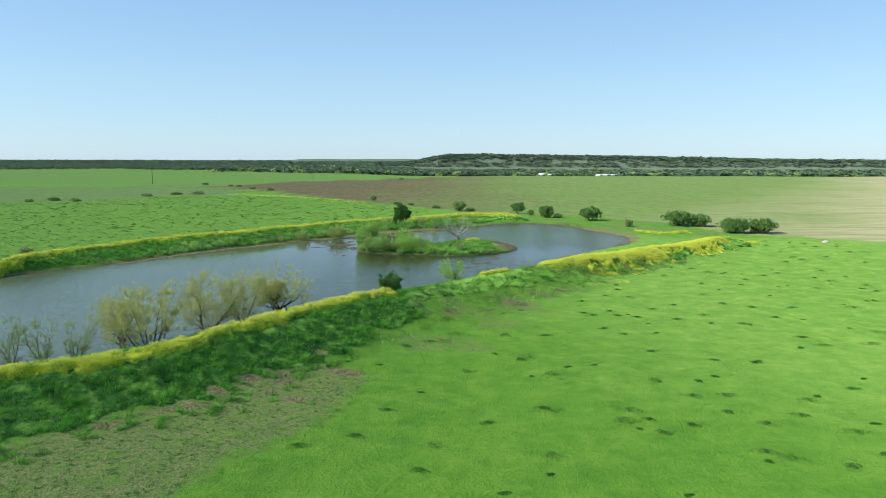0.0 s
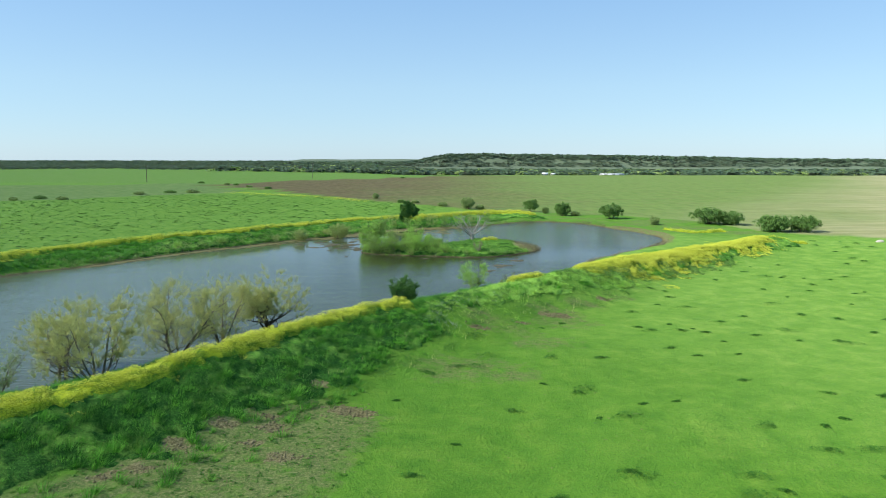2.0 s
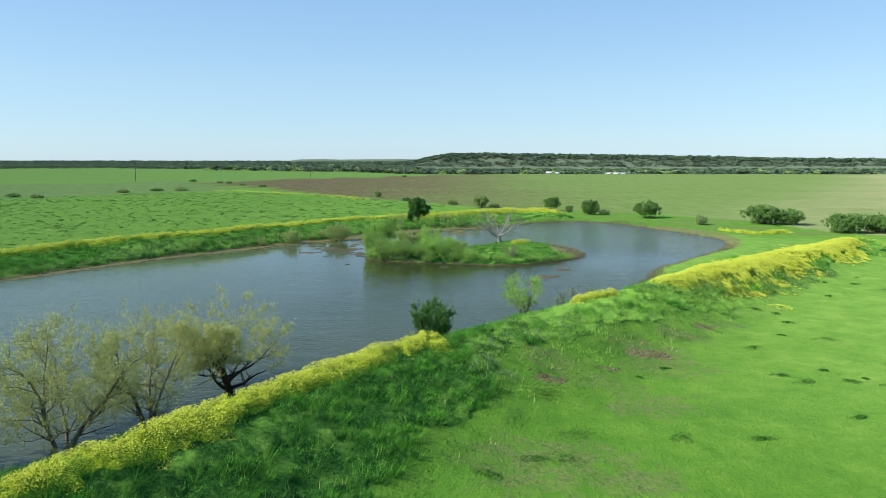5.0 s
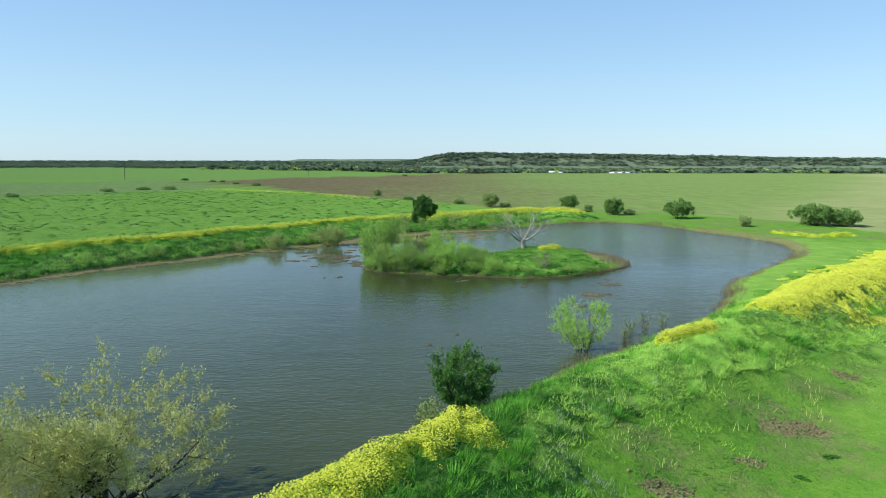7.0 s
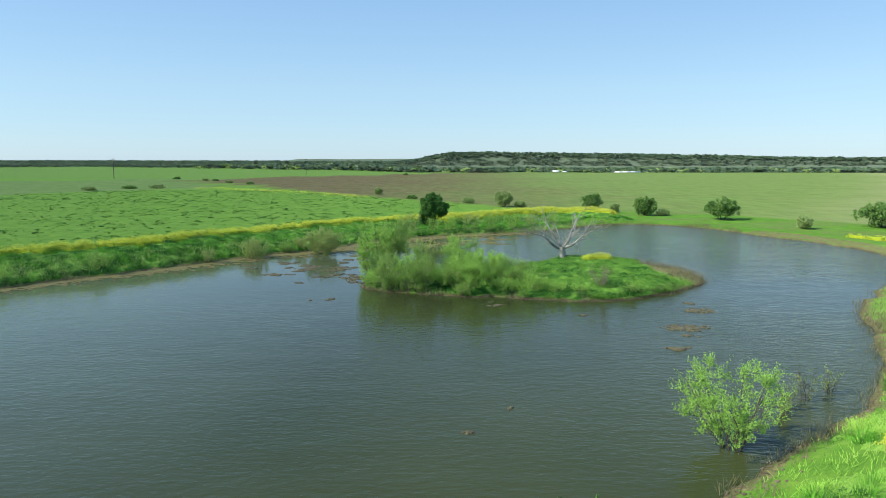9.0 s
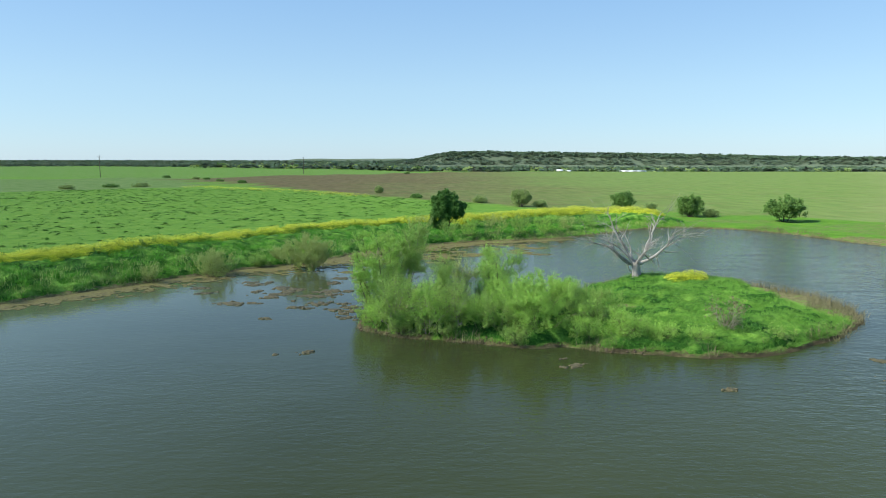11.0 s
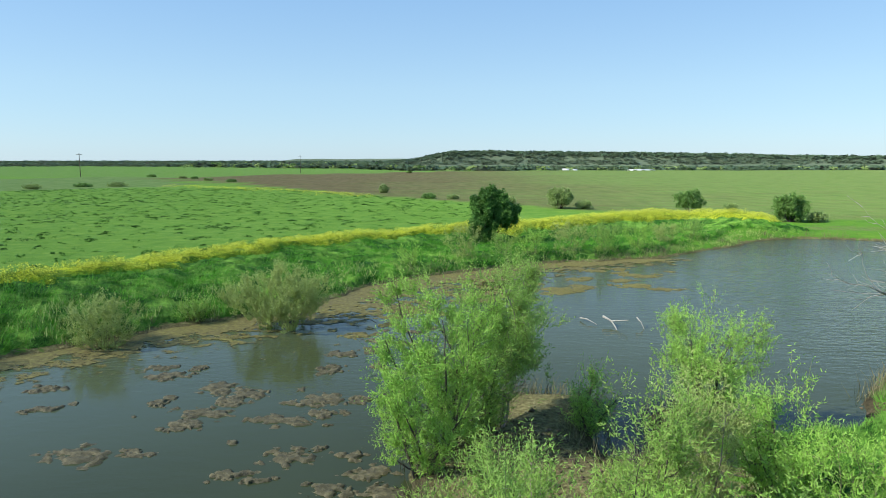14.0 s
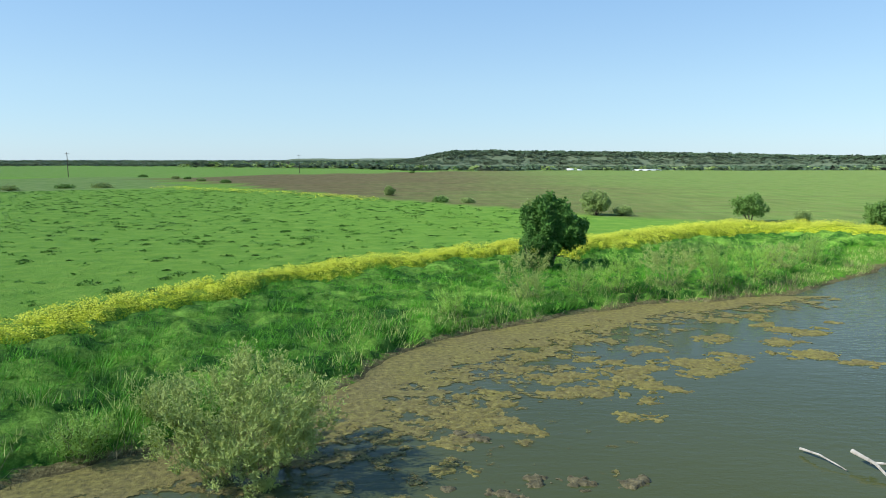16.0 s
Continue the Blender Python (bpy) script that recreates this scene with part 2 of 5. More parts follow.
M_TWIG = wood_mat("olive_twigs", (0.130, 0.140, 0.058), (0.300, 0.305, 0.140))
M_DEAD = wood_mat("bleached_dead_wood", (0.200, 0.180, 0.150), (0.500, 0.470, 0.420))
M_PALEBARK = wood_mat("pale_bark", (0.180, 0.155, 0.115), (0.380, 0.340, 0.270))


def canopy_mat():
    """Lush bank growth seen from above: leafy, clumped, deep green to yellow-green, with shaded pockets painted in."""
    m = Mat("lush_bank_growth", 0.8, 0.08)
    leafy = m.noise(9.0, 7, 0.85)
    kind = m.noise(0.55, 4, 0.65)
    # the near-black end stands for shade between the leaves
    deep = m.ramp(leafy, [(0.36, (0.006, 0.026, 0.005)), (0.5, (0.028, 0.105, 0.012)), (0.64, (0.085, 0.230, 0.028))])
    # lighter ramp for the bank's sunlit stretch, mixed in by zone
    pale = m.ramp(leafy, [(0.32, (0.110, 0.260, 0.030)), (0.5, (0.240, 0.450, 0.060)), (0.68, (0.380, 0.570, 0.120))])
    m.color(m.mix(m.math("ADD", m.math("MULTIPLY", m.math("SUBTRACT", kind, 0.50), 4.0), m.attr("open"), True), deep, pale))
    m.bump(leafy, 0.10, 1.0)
    return m.m


M_CANOPY = canopy_mat()


def mustard_mat():
    """The body of a flowering drift: small yellow blossoms over green leaves."""
    m = Mat("mustard_foliage", 0.8, 0.08)
    spot = m.noise(16, 3, 0.6)
    thick = m.noise(1.1, 4, 0.6)
    leaf = m.ramp(m.noise(6, 5, 0.7), [(0.35, (0.050, 0.125, 0.012)), (0.65, (0.200, 0.290, 0.022))])
    m.color(m.mix(m.math("MULTIPLY", m.math("ADD", m.math("SUBTRACT", spot, 0.50), m.math("MULTIPLY", m.math("SUBTRACT", thick, 0.43), 0.6)), 9.0, True), leaf, (0.470, 0.510, 0.026)))
    m.bump(spot, 0.05, 0.8)
    return m.m


M_MUSTARD = mustard_mat()


def scum_mat(name, cover=False, dull=False):
    m = Mat(name, 0.75, 0.35)
    f = m.noise(5, 7, 0.7)
    m.color(m.mix(m.math("MULTIPLY", m.math("SUBTRACT", m.noise(0.5, 3), 0.3, True), 1.3, True),
                  m.ramp(f, [(0.3, (0.050, 0.040, 0.016)), (0.55, (0.148, 0.128, 0.038)), (0.75, (0.270, 0.240, 0.085))]),
                  m.ramp(f, [(0.3, (0.062, 0.054, 0.012)), (0.55, (0.185, 0.170, 0.030)), (0.75, (0.300, 0.280, 0.062))])))
    if dull:
        m.color(m.ramp(f, [(0.3, (0.030, 0.028, 0.014)), (0.52, (0.098, 0.086, 0.042)), (0.75, (0.210, 0.180, 0.092))]))
    m.bump(f, 0.06, 0.9)
    # ragged, lacy mats: gaps let the water show
    if cover:
        gap = m.math("MULTIPLY", m.math("ADD", m.math("SUBTRACT", m.attr("cover"), 0.5), m.math("MULTIPLY", m.math("SUBTRACT", m.noise(1.1, 9, 0.72), 0.47), 3.4)), 6.0, True)
        m.link(gap, m.b.inputs["Alpha"])
    return m.m


def plain_mat(name, a, b, rough=0.7, metal=0.0):
    m = Mat(name, rough, 0.3)
    m.b.inputs["Metallic"].default_value = metal
    f = m.noise(0.8, 5, 0.6)
    m.color(m.ramp(f, [(0.3, a), (0.7, b)]))
    return m.m


M_SCUM, M_OCHRE, M_CARPET = scum_mat("floating_algae", dull=True), scum_mat("ochre_algae"), scum_mat("algae_carpet", True)
M_WHITE = plain_mat("white_painted_metal", (0.68, 0.68, 0.66), (0.80, 0.80, 0.79), 0.5)
M_WALL = plain_mat("pale_siding", (0.52, 0.50, 0.46), (0.66, 0.64, 0.60))
M_DARK = plain_mat("dark_opening", (0.03, 0.03, 0.035), (0.05, 0.05, 0.055), 0.3)
M_POLE = wood_mat("weathered_pole_wood", (0.070, 0.055, 0.042), (0.160, 0.130, 0.100))
M_ROCK = plain_mat("pale_limestone", (0.42, 0.38, 0.31), (0.56, 0.52, 0.44), 0.9)
M_HILL = plain_mat("hill_soil", (0.085, 0.125, 0.066), (0.150, 0.180, 0.105), 0.95)


# ---- mesh helpers ----
def mesh_np(name, verts, faces, mat, smooth=False):
    """A mesh from arrays; faces: one array of equal-sized polygons, or a list of such arrays."""
    groups = faces if isinstance(faces, list) else [faces]
    groups = [np.asarray(g, np.int32) for g in groups if len(g)]
    me = bpy.data.meshes.new(name)
    me.vertices.add(len(verts))
    me.vertices.foreach_set("co", np.asarray(verts, np.float32).ravel())
    loops = np.concatenate([g.ravel() for g in groups])
    sizes = np.concatenate([np.full(len(g), g.shape[1], np.int32) for g in groups])
    me.loops.add(len(loops))
    me.loops.foreach_set("vertex_index", loops)
    me.polygons.add(len(sizes))
    me.polygons.foreach_set("loop_start", np.concatenate([[0], np.cumsum(sizes)[:-1]]).astype(np.int32))
    me.update(calc_edges=True)
    me.materials.append(mat)
    if smooth:
        me.polygons.foreach_set("use_smooth", np.ones(len(sizes), bool))
    return me


def part(name, me, parent, label=""):
    ob = new(name, me)
    ob.parent = parent
    if label:
        ob["label"] = label
    return ob


def thing(name, x, y, z, label, category, group="", turn=0.0):
    ob = new(name)
    ob.empty_display_size = 0.3
    ob.matrix_basis = pose(x, y, z, 0, 0, turn)
    return tagged(ob, label, category, group)


def smooth01(a, b, x):
    t = np.clip((x - a) / (b - a), 0, 1)
    return t * t * (3 - 2 * t)


def seg_dist(px, py, line, closed=False):
    """Distance from points to a polyline."""
    line = np.asarray(line, float)
    ends = np.roll(line, -1, axis=0) if closed else line[1:]
    best = np.full(px.shape, 1e9)
    for (ax, ay), (bx, by) in zip(line, ends):
        dx, dy = bx - ax, by - ay
        t = np.clip(((px - ax) * dx + (py - ay) * dy) / (dx * dx + dy * dy + 1e-9), 0, 1)
        best = np.minimum(best, np.hypot(px - ax - t * dx, py - ay - t * dy))
    return best


def signed(px, py, poly):
    """Distance to a closed outline, negative inside."""
    inside = np.zeros(px.shape, bool)
    q = np.asarray(poly, float)
    for (ax, ay), (bx, by) in zip(q, np.roll(q, -1, axis=0)):
        cross = ((ay > py) != (by > py)) & (px < (bx - ax) * (py - ay) / (by - ay + 1e-12) + ax)
        inside ^= cross
    d = seg_dist(px, py, poly, True)
    return np.where(inside, -d, d)


def rounded(line, closed=False, steps=4):
    """A smooth curve through plan points."""
    p = np.asarray(line, float)
    n = len(p)
    out = []
    for i in range(n if closed else n - 1):
        a, b, c, d = (p[(i + k) % n] if closed else p[min(max(i + k, 0), n - 1)] for k in (-1, 0, 1, 2))
        for s in np.arange(steps) / steps:
            out.append(0.5 * (2 * b + (c - a) * s + (2 * a - 5 * b + 4 * c - d) * s ** 2 + (3 * b - a - 3 * c + d) * s ** 3))
    if not closed:
        out.append(p[-1])
    return np.array(out)


_lattice = np.random.RandomState(5).uniform(-1, 1, (256, 256))


def lumps(x, y, size):
    """Soft uneven field of about -1 to 1, with lumps of that size."""
    x, y = np.asarray(x, float), np.asarray(y, float)
    v = 0
    for k, (s, amp) in enumerate(((size * 0.55, 1.0), (size * 0.27, 0.45))):
        u, w = (0.83 * x + 0.56 * y) / s + 17.3 * k, (-0.56 * x + 0.83 * y) / s + 5.1 * k
        i, j = np.floor(u).astype(int), np.floor(w).astype(int)
        a, b = u - i, w - j
        a, b = a * a * (3 - 2 * a), b * b * (3 - 2 * b)
        g = lambda di, dj: _lattice[(i + di) & 255, (j + dj) & 255]
        v = v + amp * ((g(0, 0) * (1 - a) + g(1, 0) * a) * (1 - b) + (g(0, 1) * (1 - a) + g(1, 1) * a) * b)
    return 1.15 * v


# ---- plan of the pond ----
POND = rounded([(-33, 49.5), (-29.5, 51.5), (-25.8, 54.5), (-21.5, 58.0), (-17.5, 62.5), (-13.8, 66.7), (-10.6, 71.2), (-7.0, 76.3), (-3.4, 80.1), (-1.1, 82.8),
                (2.0, 86.4), (6.2, 89.8), (10.4, 94.0), (13.2, 98.8), (16.2, 104.6), (19.4, 110.5), (24.5, 116.8), (29.5, 122.6), (34.2, 129), (36.4, 136), (36.6, 142.5),
                (34.4, 150), (32.2, 155.5), (29.6, 163.5), (25, 169.5), (17.6, 170.5), (10.0, 164.8), (3.0, 158.6), (-2.0, 156.8), (-6.5, 155.5), (-11.5, 152.6), (-15.5, 149.6),
                (-18.2, 146), (-20.6, 141.5), (-23.5, 138.5), (-28.5, 133.6), (-34.2, 125.6), (-39.8, 119.6), (-44.6, 111.8), (-49.6, 103), (-54.2, 96.4), (-58.8, 90.6), (-63, 84), (-63, 70), (-55, 57), (-44, 50.5)], True, 4)
ISLAND = rounded([(-14.7, 118.6), (-13.7, 116.4), (-12.4, 115.5), (-10.8, 114.9), (-9.3, 114.7), (-7.6, 113.9), (-6.2, 113.5), (-4.6, 113.7), (-2.0, 112.7), (2.7, 112.2), (6.6, 113.8), (9.5, 116.2), (12.0, 119.6), (13.0, 123.4),
                  (11.4, 127.6), (8.0, 131.0), (4.6, 131.6), (1.6, 130.4), (-0.9, 127.6), (-2.8, 125.4), (-5.4, 124.4), (-6.2, 126.4), (-7.9, 126.4), (-8.6, 124.2), (-9.8, 123.4), (-9.6, 125.4), (-9.2, 127.4), (-10.6, 128.2), (-12.7, 127.7), (-13.2, 125.2), (-14.7, 122.8)], True, 4)
CREST_S = rounded([(-75, 28), (-50, 36.5), (-36, 40.8), (-27.2, 45.5), (-20.7, 50.7), (-16.4, 57.2), (-11.7, 65.0), (-7.2, 71.3), (-2.6, 76.2), (3.5, 81.4), (9.0, 87.0), (14.5, 92.2),
                   (21, 98.8), (28, 106.5), (36, 114.2), (43, 120.6), (49, 127), (54, 131)])
CREST_N = rounded([(-64, 68), (-61.5, 80), (-59.6, 90), (-58.2, 100), (-56.2, 110), (-53.0, 117.2), (-48, 121.8), (-38.6, 130.2), (-33, 139.2), (-29.4, 146.6), (-25, 154.4), (-19, 161.4), (-13, 167), (-6.5, 170.8), (0, 176), (7, 181), (13, 181), (18, 176.5)])


def field_z(x, y):
    """The land without the pond: low pasture near it, almost level farther out, rising slowly to the woods."""
    z = -0.95 + 0.65 * smooth01(100, 175, y + 0.35 * np.abs(x) - 0.5 * np.minimum(x, 0))
    z = z + 0.25 * lumps(x, y, 60) * smooth01(10, 60, np.hypot(x, y - 100)) + 0.04 * lumps(x, y, 4.5)
    z = z + 1.2 * smooth01(250, 500, y) * smooth01(-60, -190, x) - 4.6 * smooth01(690, 830, y) * smooth01(-100, 0, x)
    return z + 4.5 * smooth01(1300, 4200, np.hypot(x, y))


def land(x, y):
    """Height of the ground, with the pond's bed, its banks and the island; also the distance to the water's edge."""
    x, y = np.asarray(x, float), np.asarray(y, float)
    near = (np.abs(x) < 130) & (y > -10) & (y < 230)
    z = field_z(x, y)
    dp = np.full(x.shape, 200.0)
    di = np.full(x.shape, 200.0)
    if near.any():
        xs, ys = x[near], y[near]
        p, i = signed(xs, ys, POND), signed(xs, ys, ISLAND)
        p = p + 0.28 * lumps(xs, ys, 5) + 0.12 * lumps(xs, ys, 1.7)
        i = i + 0.28 * lumps(xs, ys, 4) + 0.10 * lumps(xs, ys, 1.3)
        cs, cn = seg_dist(xs, ys, CREST_S), seg_dist(xs, ys, CREST_N)
        low = 1 - 0.35 * np.exp(-((xs + 1.5) ** 2 + (ys - 77) ** 2) / 60)
        berm = np.maximum(1.15 * low * np.exp(-(cs / 3.4) ** 2), 1.25 * np.exp(-(cn / 4.2) ** 2) * smooth01(24, 14, xs))
        shore = 0.42 * (1 - np.exp(-np.maximum(p, 0) / 1.1))
        w = smooth01(3.5, 13, p)
        out = (shore * (1 - w) + z[near] * w) + berm * smooth01(-0.2, 2.5, p)
        bed = -0.9 * (1 - np.exp(-np.maximum(np.minimum(-p, i), 0) / 2.2))
        isl = 0.66 * (1 - np.exp(np.minimum(i, 0) / 1.6)) + 0.10 * lumps(xs, ys, 3) * smooth01(0.3, 2, -i)
        zz = np.where(p > 0, out, np.where(i < 0, isl, bed))
        z[near], dp[near], di[near] = zz, p, i
    return z, dp, di


def ground_at(x, y):
    return float(land(np.array([x]), np.array([y]))[0][0])


# ---- ground ----
def axis(lo, hi, step, far_lo, far_hi, grow):
    a = list(np.arange(lo, hi + step / 2, step))
    s = step
    while a[-1] < far_hi:
        s *= grow
        a.append(a[-1] + s)
    s = step
    while a[0] > far_lo:
        s *= grow
        a.insert(0, a[0] - s)
    return np.array(a)


gx = axis(-62, 56, 0.5, -4700, 4700, 1.16)
gy = axis(30, 186, 0.5, -1500, 4700, 1.12)
GX, GY = np.meshgrid(gx, gy)
fx, fy = GX.ravel(), GY.ravel()
fz, fdp, fdi = land(fx, fy)
nx, ny = len(gx), len(gy)
ii = (np.arange(ny - 1)[:, None] * nx + np.arange(nx - 1)[None, :]).ravel()
me = mesh_np("ground", np.stack([fx, fy, fz], 1), np.stack([ii, ii + 1, ii + nx + 1, ii + nx], 1), M_GROUND, True)
# zones of the ground cover
EDGE_X = [-131, -114, -80, -50, -28, -14, -4, 8, 28, 48, 58, 63, 80, 130, 400]
EDGE_Y = [404, 374, 339, 290, 262, 243, 228, 214, 204, 186, 172, 150, 139, 120, 60]
BACK_X = [-131, -103, -90, -42, 32, 150, 400]
BACK_Y = [417, 505, 520, 580, 700, 740, 760]
in_tilled = smooth01(-2, 3, fy - np.interp(fx, EDGE_X, EDGE_Y) + 1.5 * lumps(fx, fy, 9)) * smooth01(4, -8, fy - np.interp(fx, BACK_X, BACK_Y)) * (fx > -131)
in_crop = 0.95 * smooth01(-70, 70, fx - 0.10 * (fy - 300) + 16 * lumps(fx, fy, 70))
# eastern pasture, where the grass colour is brightened for glaring sunlight
in_brightened = 0.92 * smooth01(0, 40, fx + 0.42 * (fy - 60) + 5 * lumps(fx, fy, 22)) * smooth01(150, 135, fy) * (fx > -12)
in_straw = 0.9 * smooth01(-30, 95, fx - 0.62 * fy + 50 + 14 * lumps(fx, fy, 60))
in_pale = smooth01(-6, 6, fy - np.interp(fx, [-400, -160, -142, -103], [215, 256, 266, 316])) * smooth01(8, -8, fy - np.interp(fx, [-400, -237, -137, -100], [330, 385, 412, 345])) * (fx < -95)
# past 385 m the grass turns partly to the same grey-green
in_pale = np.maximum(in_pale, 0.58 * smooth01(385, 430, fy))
# the far left pasture gets half of the same brightening
in_brightened = np.maximum(in_brightened, 0.5 * smooth01(88, 112, fy) * smooth01(0, -20, fx - 0.9 * (fy - 165)))
DRY = [(-15.1, 52.6), (-10.3, 55.5), (-5.5, 52.5), (-6.5, 46.7), (-8.0, 41.4), (-11.5, 37.0), (-13.5, 31), (-17, 26), (-30, 24), (-34, 33), (-25.5, 38.6), (-19.6, 44.8), (-16.7, 49.1)]
in_dry = smooth01(1.5, -1.5, signed(fx, fy, DRY))
for cx, cy, rx, ry in [(-0.5, 62, 5, 4), (2.5, 60.5, 3.5, 2.2), (9, 76, 4, 3), (16.5, 86, 2.5, 1.5), (6, 69, 4, 2.5), (1.6, 74.2, 3, 2), (8.5, 78.6, 4, 2.2), (12, 82, 3, 1.6), (4, 72, 3, 2), (22, 176.5, 4, 2), (28, 176, 5, 1.6), (33, 173, 4, 1.6), (34, 196, 12, 3.5), (45, 198, 10, 3), (24, 192, 8, 2.5), (40, 168, 12, 7), (50, 160, 10, 6), (30, 182, 12, 5), (48, 174, 12, 6), (44, 150, 5, 7), (57, 150, 8, 5)]:
    in_dry = np.maximum(in_dry, 0.75 * smooth01(1.4, 0.3, np.hypot((fx - cx) / rx, (fy - cy) / ry)))
lush_reach = lambda x, y: 8.0 - 3.4 * smooth01(-9, 1, x) + 1.5 * lumps(x, y, 7) + 0.7 * lumps(x, y, 2.6)
c_s, c_n = seg_dist(fx, fy, CREST_S), seg_dist(fx, fy, CREST_N)
in_lush = np.maximum(smooth01(0, -3, c_s - lush_reach(fx, fy)) * smooth01(-0.4, 0.8, fdp), smooth01(6.0, 2.5, c_n) * smooth01(-0.3, 0.6, fdp))
in_lush = np.maximum(in_lush, smooth01(14, 10, fdp) * smooth01(0, 1, fdp) * smooth01(-2, -12, fx - 0.9 * (fy - 150)) * (fy > 95))
in_lush = np.maximum(in_lush * (1 - 0.5 * in_dry), 0.62 * smooth01(0.2, -0.6, fdi))
in_mud = smooth01(0.9, 0.1, fdp) * 0.8 * smooth01(-0.1, 0.4, fdi)
in_mud = np.maximum(in_mud, smooth01(1.0, -0.1, np.maximum(seg_dist(fx, fy, [(34, 129), (37, 136), (38, 143), (36, 151), (33, 156)]) - 1.6, -fdp)) * 0.65)
in_mud = np.maximum(in_mud, smooth01(0.9, 0.0, np.abs(fdi)) * 0.85)
in_mud = np.maximum(in_mud, smooth01(3.6, 1.6, np.hypot(fx - 11.4, (fy - 123.6) * 0.6)) * 0.8 * (fdi < 0.3))
SOIL = [(-10.5, 56.8, 0.8), (-8.0, 53.5, 1.3), (-11.6, 50.6, 1.0), (-12.3, 48.3, 0.7), (-14.4, 50.4, 0.8), (-10.3, 46.6, 0.9), (-16.8, 45.0, 0.7), (-18.2, 44.1, 0.7), (-16.1, 47.6, 0.9), (-21.1, 41.4, 0.7), (-12.3, 52.0, 0.6),
        (-6.9, 53.1, 0.8), (7.8, 77.7, 1.0), (14.6, 84.6, 0.9), (0.9, 71.6, 0.9), (5.1, 74.3, 0.6), (9.3, 78.1, 0.8)]
in_soil = np.zeros(fx.shape)
for cx, cy, r in SOIL:
    r = 0.75 * r
    in_soil = np.maximum(in_soil, smooth01(1.25, 0.55, np.hypot((fx - cx) / 1.4, fy - cy) / r + 0.35 * lumps(fx, fy, 0.9)))
in_mud = np.maximum(in_mud, in_soil)
# the island's wooded west end is bare mud and litter under its trees
bare_w = smooth01(-6.6, -8.4, fx) * smooth01(117.4, 119.4, fy) * smooth01(0.3, -0.2, fdi)
in_tip = smooth01(3.6, 2.4, np.hypot(fx - 11.6, (fy - 123.6) * 0.55) + 0.5 * lumps(fx, fy, 1.5)) * (fdi < 0.3)
bare_w = np.maximum(bare_w, smooth01(1.3, 0.5, np.hypot((fx + 0.2) / 1.5, fy - 119.6)) * 0.7 * (fdi < 0))
in_lush = in_lush * (1 - in_soil) * (1 - bare_w) * (1 - in_tip)
in_mud = np.maximum(in_mud, 0.9 * bare_w)
for name, val in (("tilled", in_tilled), ("crop", in_crop), ("straw", in_straw), ("pale", in_pale), ("dry", in_dry), ("lush", in_lush), ("mud", in_mud), ("brightened", in_brightened), ("wet_shade", np.maximum(smooth01(0.55, 0.1, np.abs(fdi)), 0.8 * smooth01(0.3, 0.0, np.abs(fdp)) * (fdi > 3)))):
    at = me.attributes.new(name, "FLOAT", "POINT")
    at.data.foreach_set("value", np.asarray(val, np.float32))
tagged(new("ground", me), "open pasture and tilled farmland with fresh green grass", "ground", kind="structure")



def look_up(grid, x, y):
    """A value of the ground's grid at any place, between its points."""
    x, y = np.asarray(x, float), np.asarray(y, float)
    i = np.clip(np.searchsorted(gx, x) - 1, 0, nx - 2)
    j = np.clip(np.searchsorted(gy, y) - 1, 0, ny - 2)
    u, v = np.clip((x - gx[i]) / (gx[i + 1] - gx[i]), 0, 1), np.clip((y - gy[j]) / (gy[j + 1] - gy[j]), 0, 1)
    k = j * nx + i
    return (grid[k] * (1 - u) + grid[k + 1] * u) * (1 - v) + (grid[k + nx] * (1 - u) + grid[k + nx + 1] * u) * v


def land(x, y):
    return look_up(fz, x, y), look_up(fdp, x, y), look_up(fdi, x, y)


f_dry = signed(fx, fy, DRY)
soil_at = lambda x, y: look_up(np.maximum(np.maximum(in_soil, bare_w), in_tip), x, y)
d_south, d_north, d_dry = (lambda x, y: look_up(c_s, x, y)), (lambda x, y: look_up(c_n, x, y)), (lambda x, y: look_up(f_dry, x, y))

# ---- water ----
wx, wy = np.arange(-74, 42, 1.0), np.arange(44, 176, 1.0)
WX, WY = np.meshgrid(wx, wy)
wd = signed(WX.ravel(), WY.ravel(), POND)
ii = (np.arange(len(wy) - 1)[:, None] * len(wx) + np.arange(len(wx) - 1)[None, :]).ravel()
quads = np.stack([ii, ii + 1, ii + len(wx) + 1, ii + len(wx)], 1)
quads = quads[(wd[quads] < 2.2).all(1)]
used = np.unique(quads)
remap = np.full(len(wd), -1)
remap[used] = np.arange(len(used))
wv = np.stack([WX.ravel(), WY.ravel(), np.zeros(len(wd))], 1)[used]
tagged(new("water", mesh_np("water", wv, remap[quads], M_WATER, True)), "murky grey-green farm pond rippled by a light wind", "pond", kind="structure")


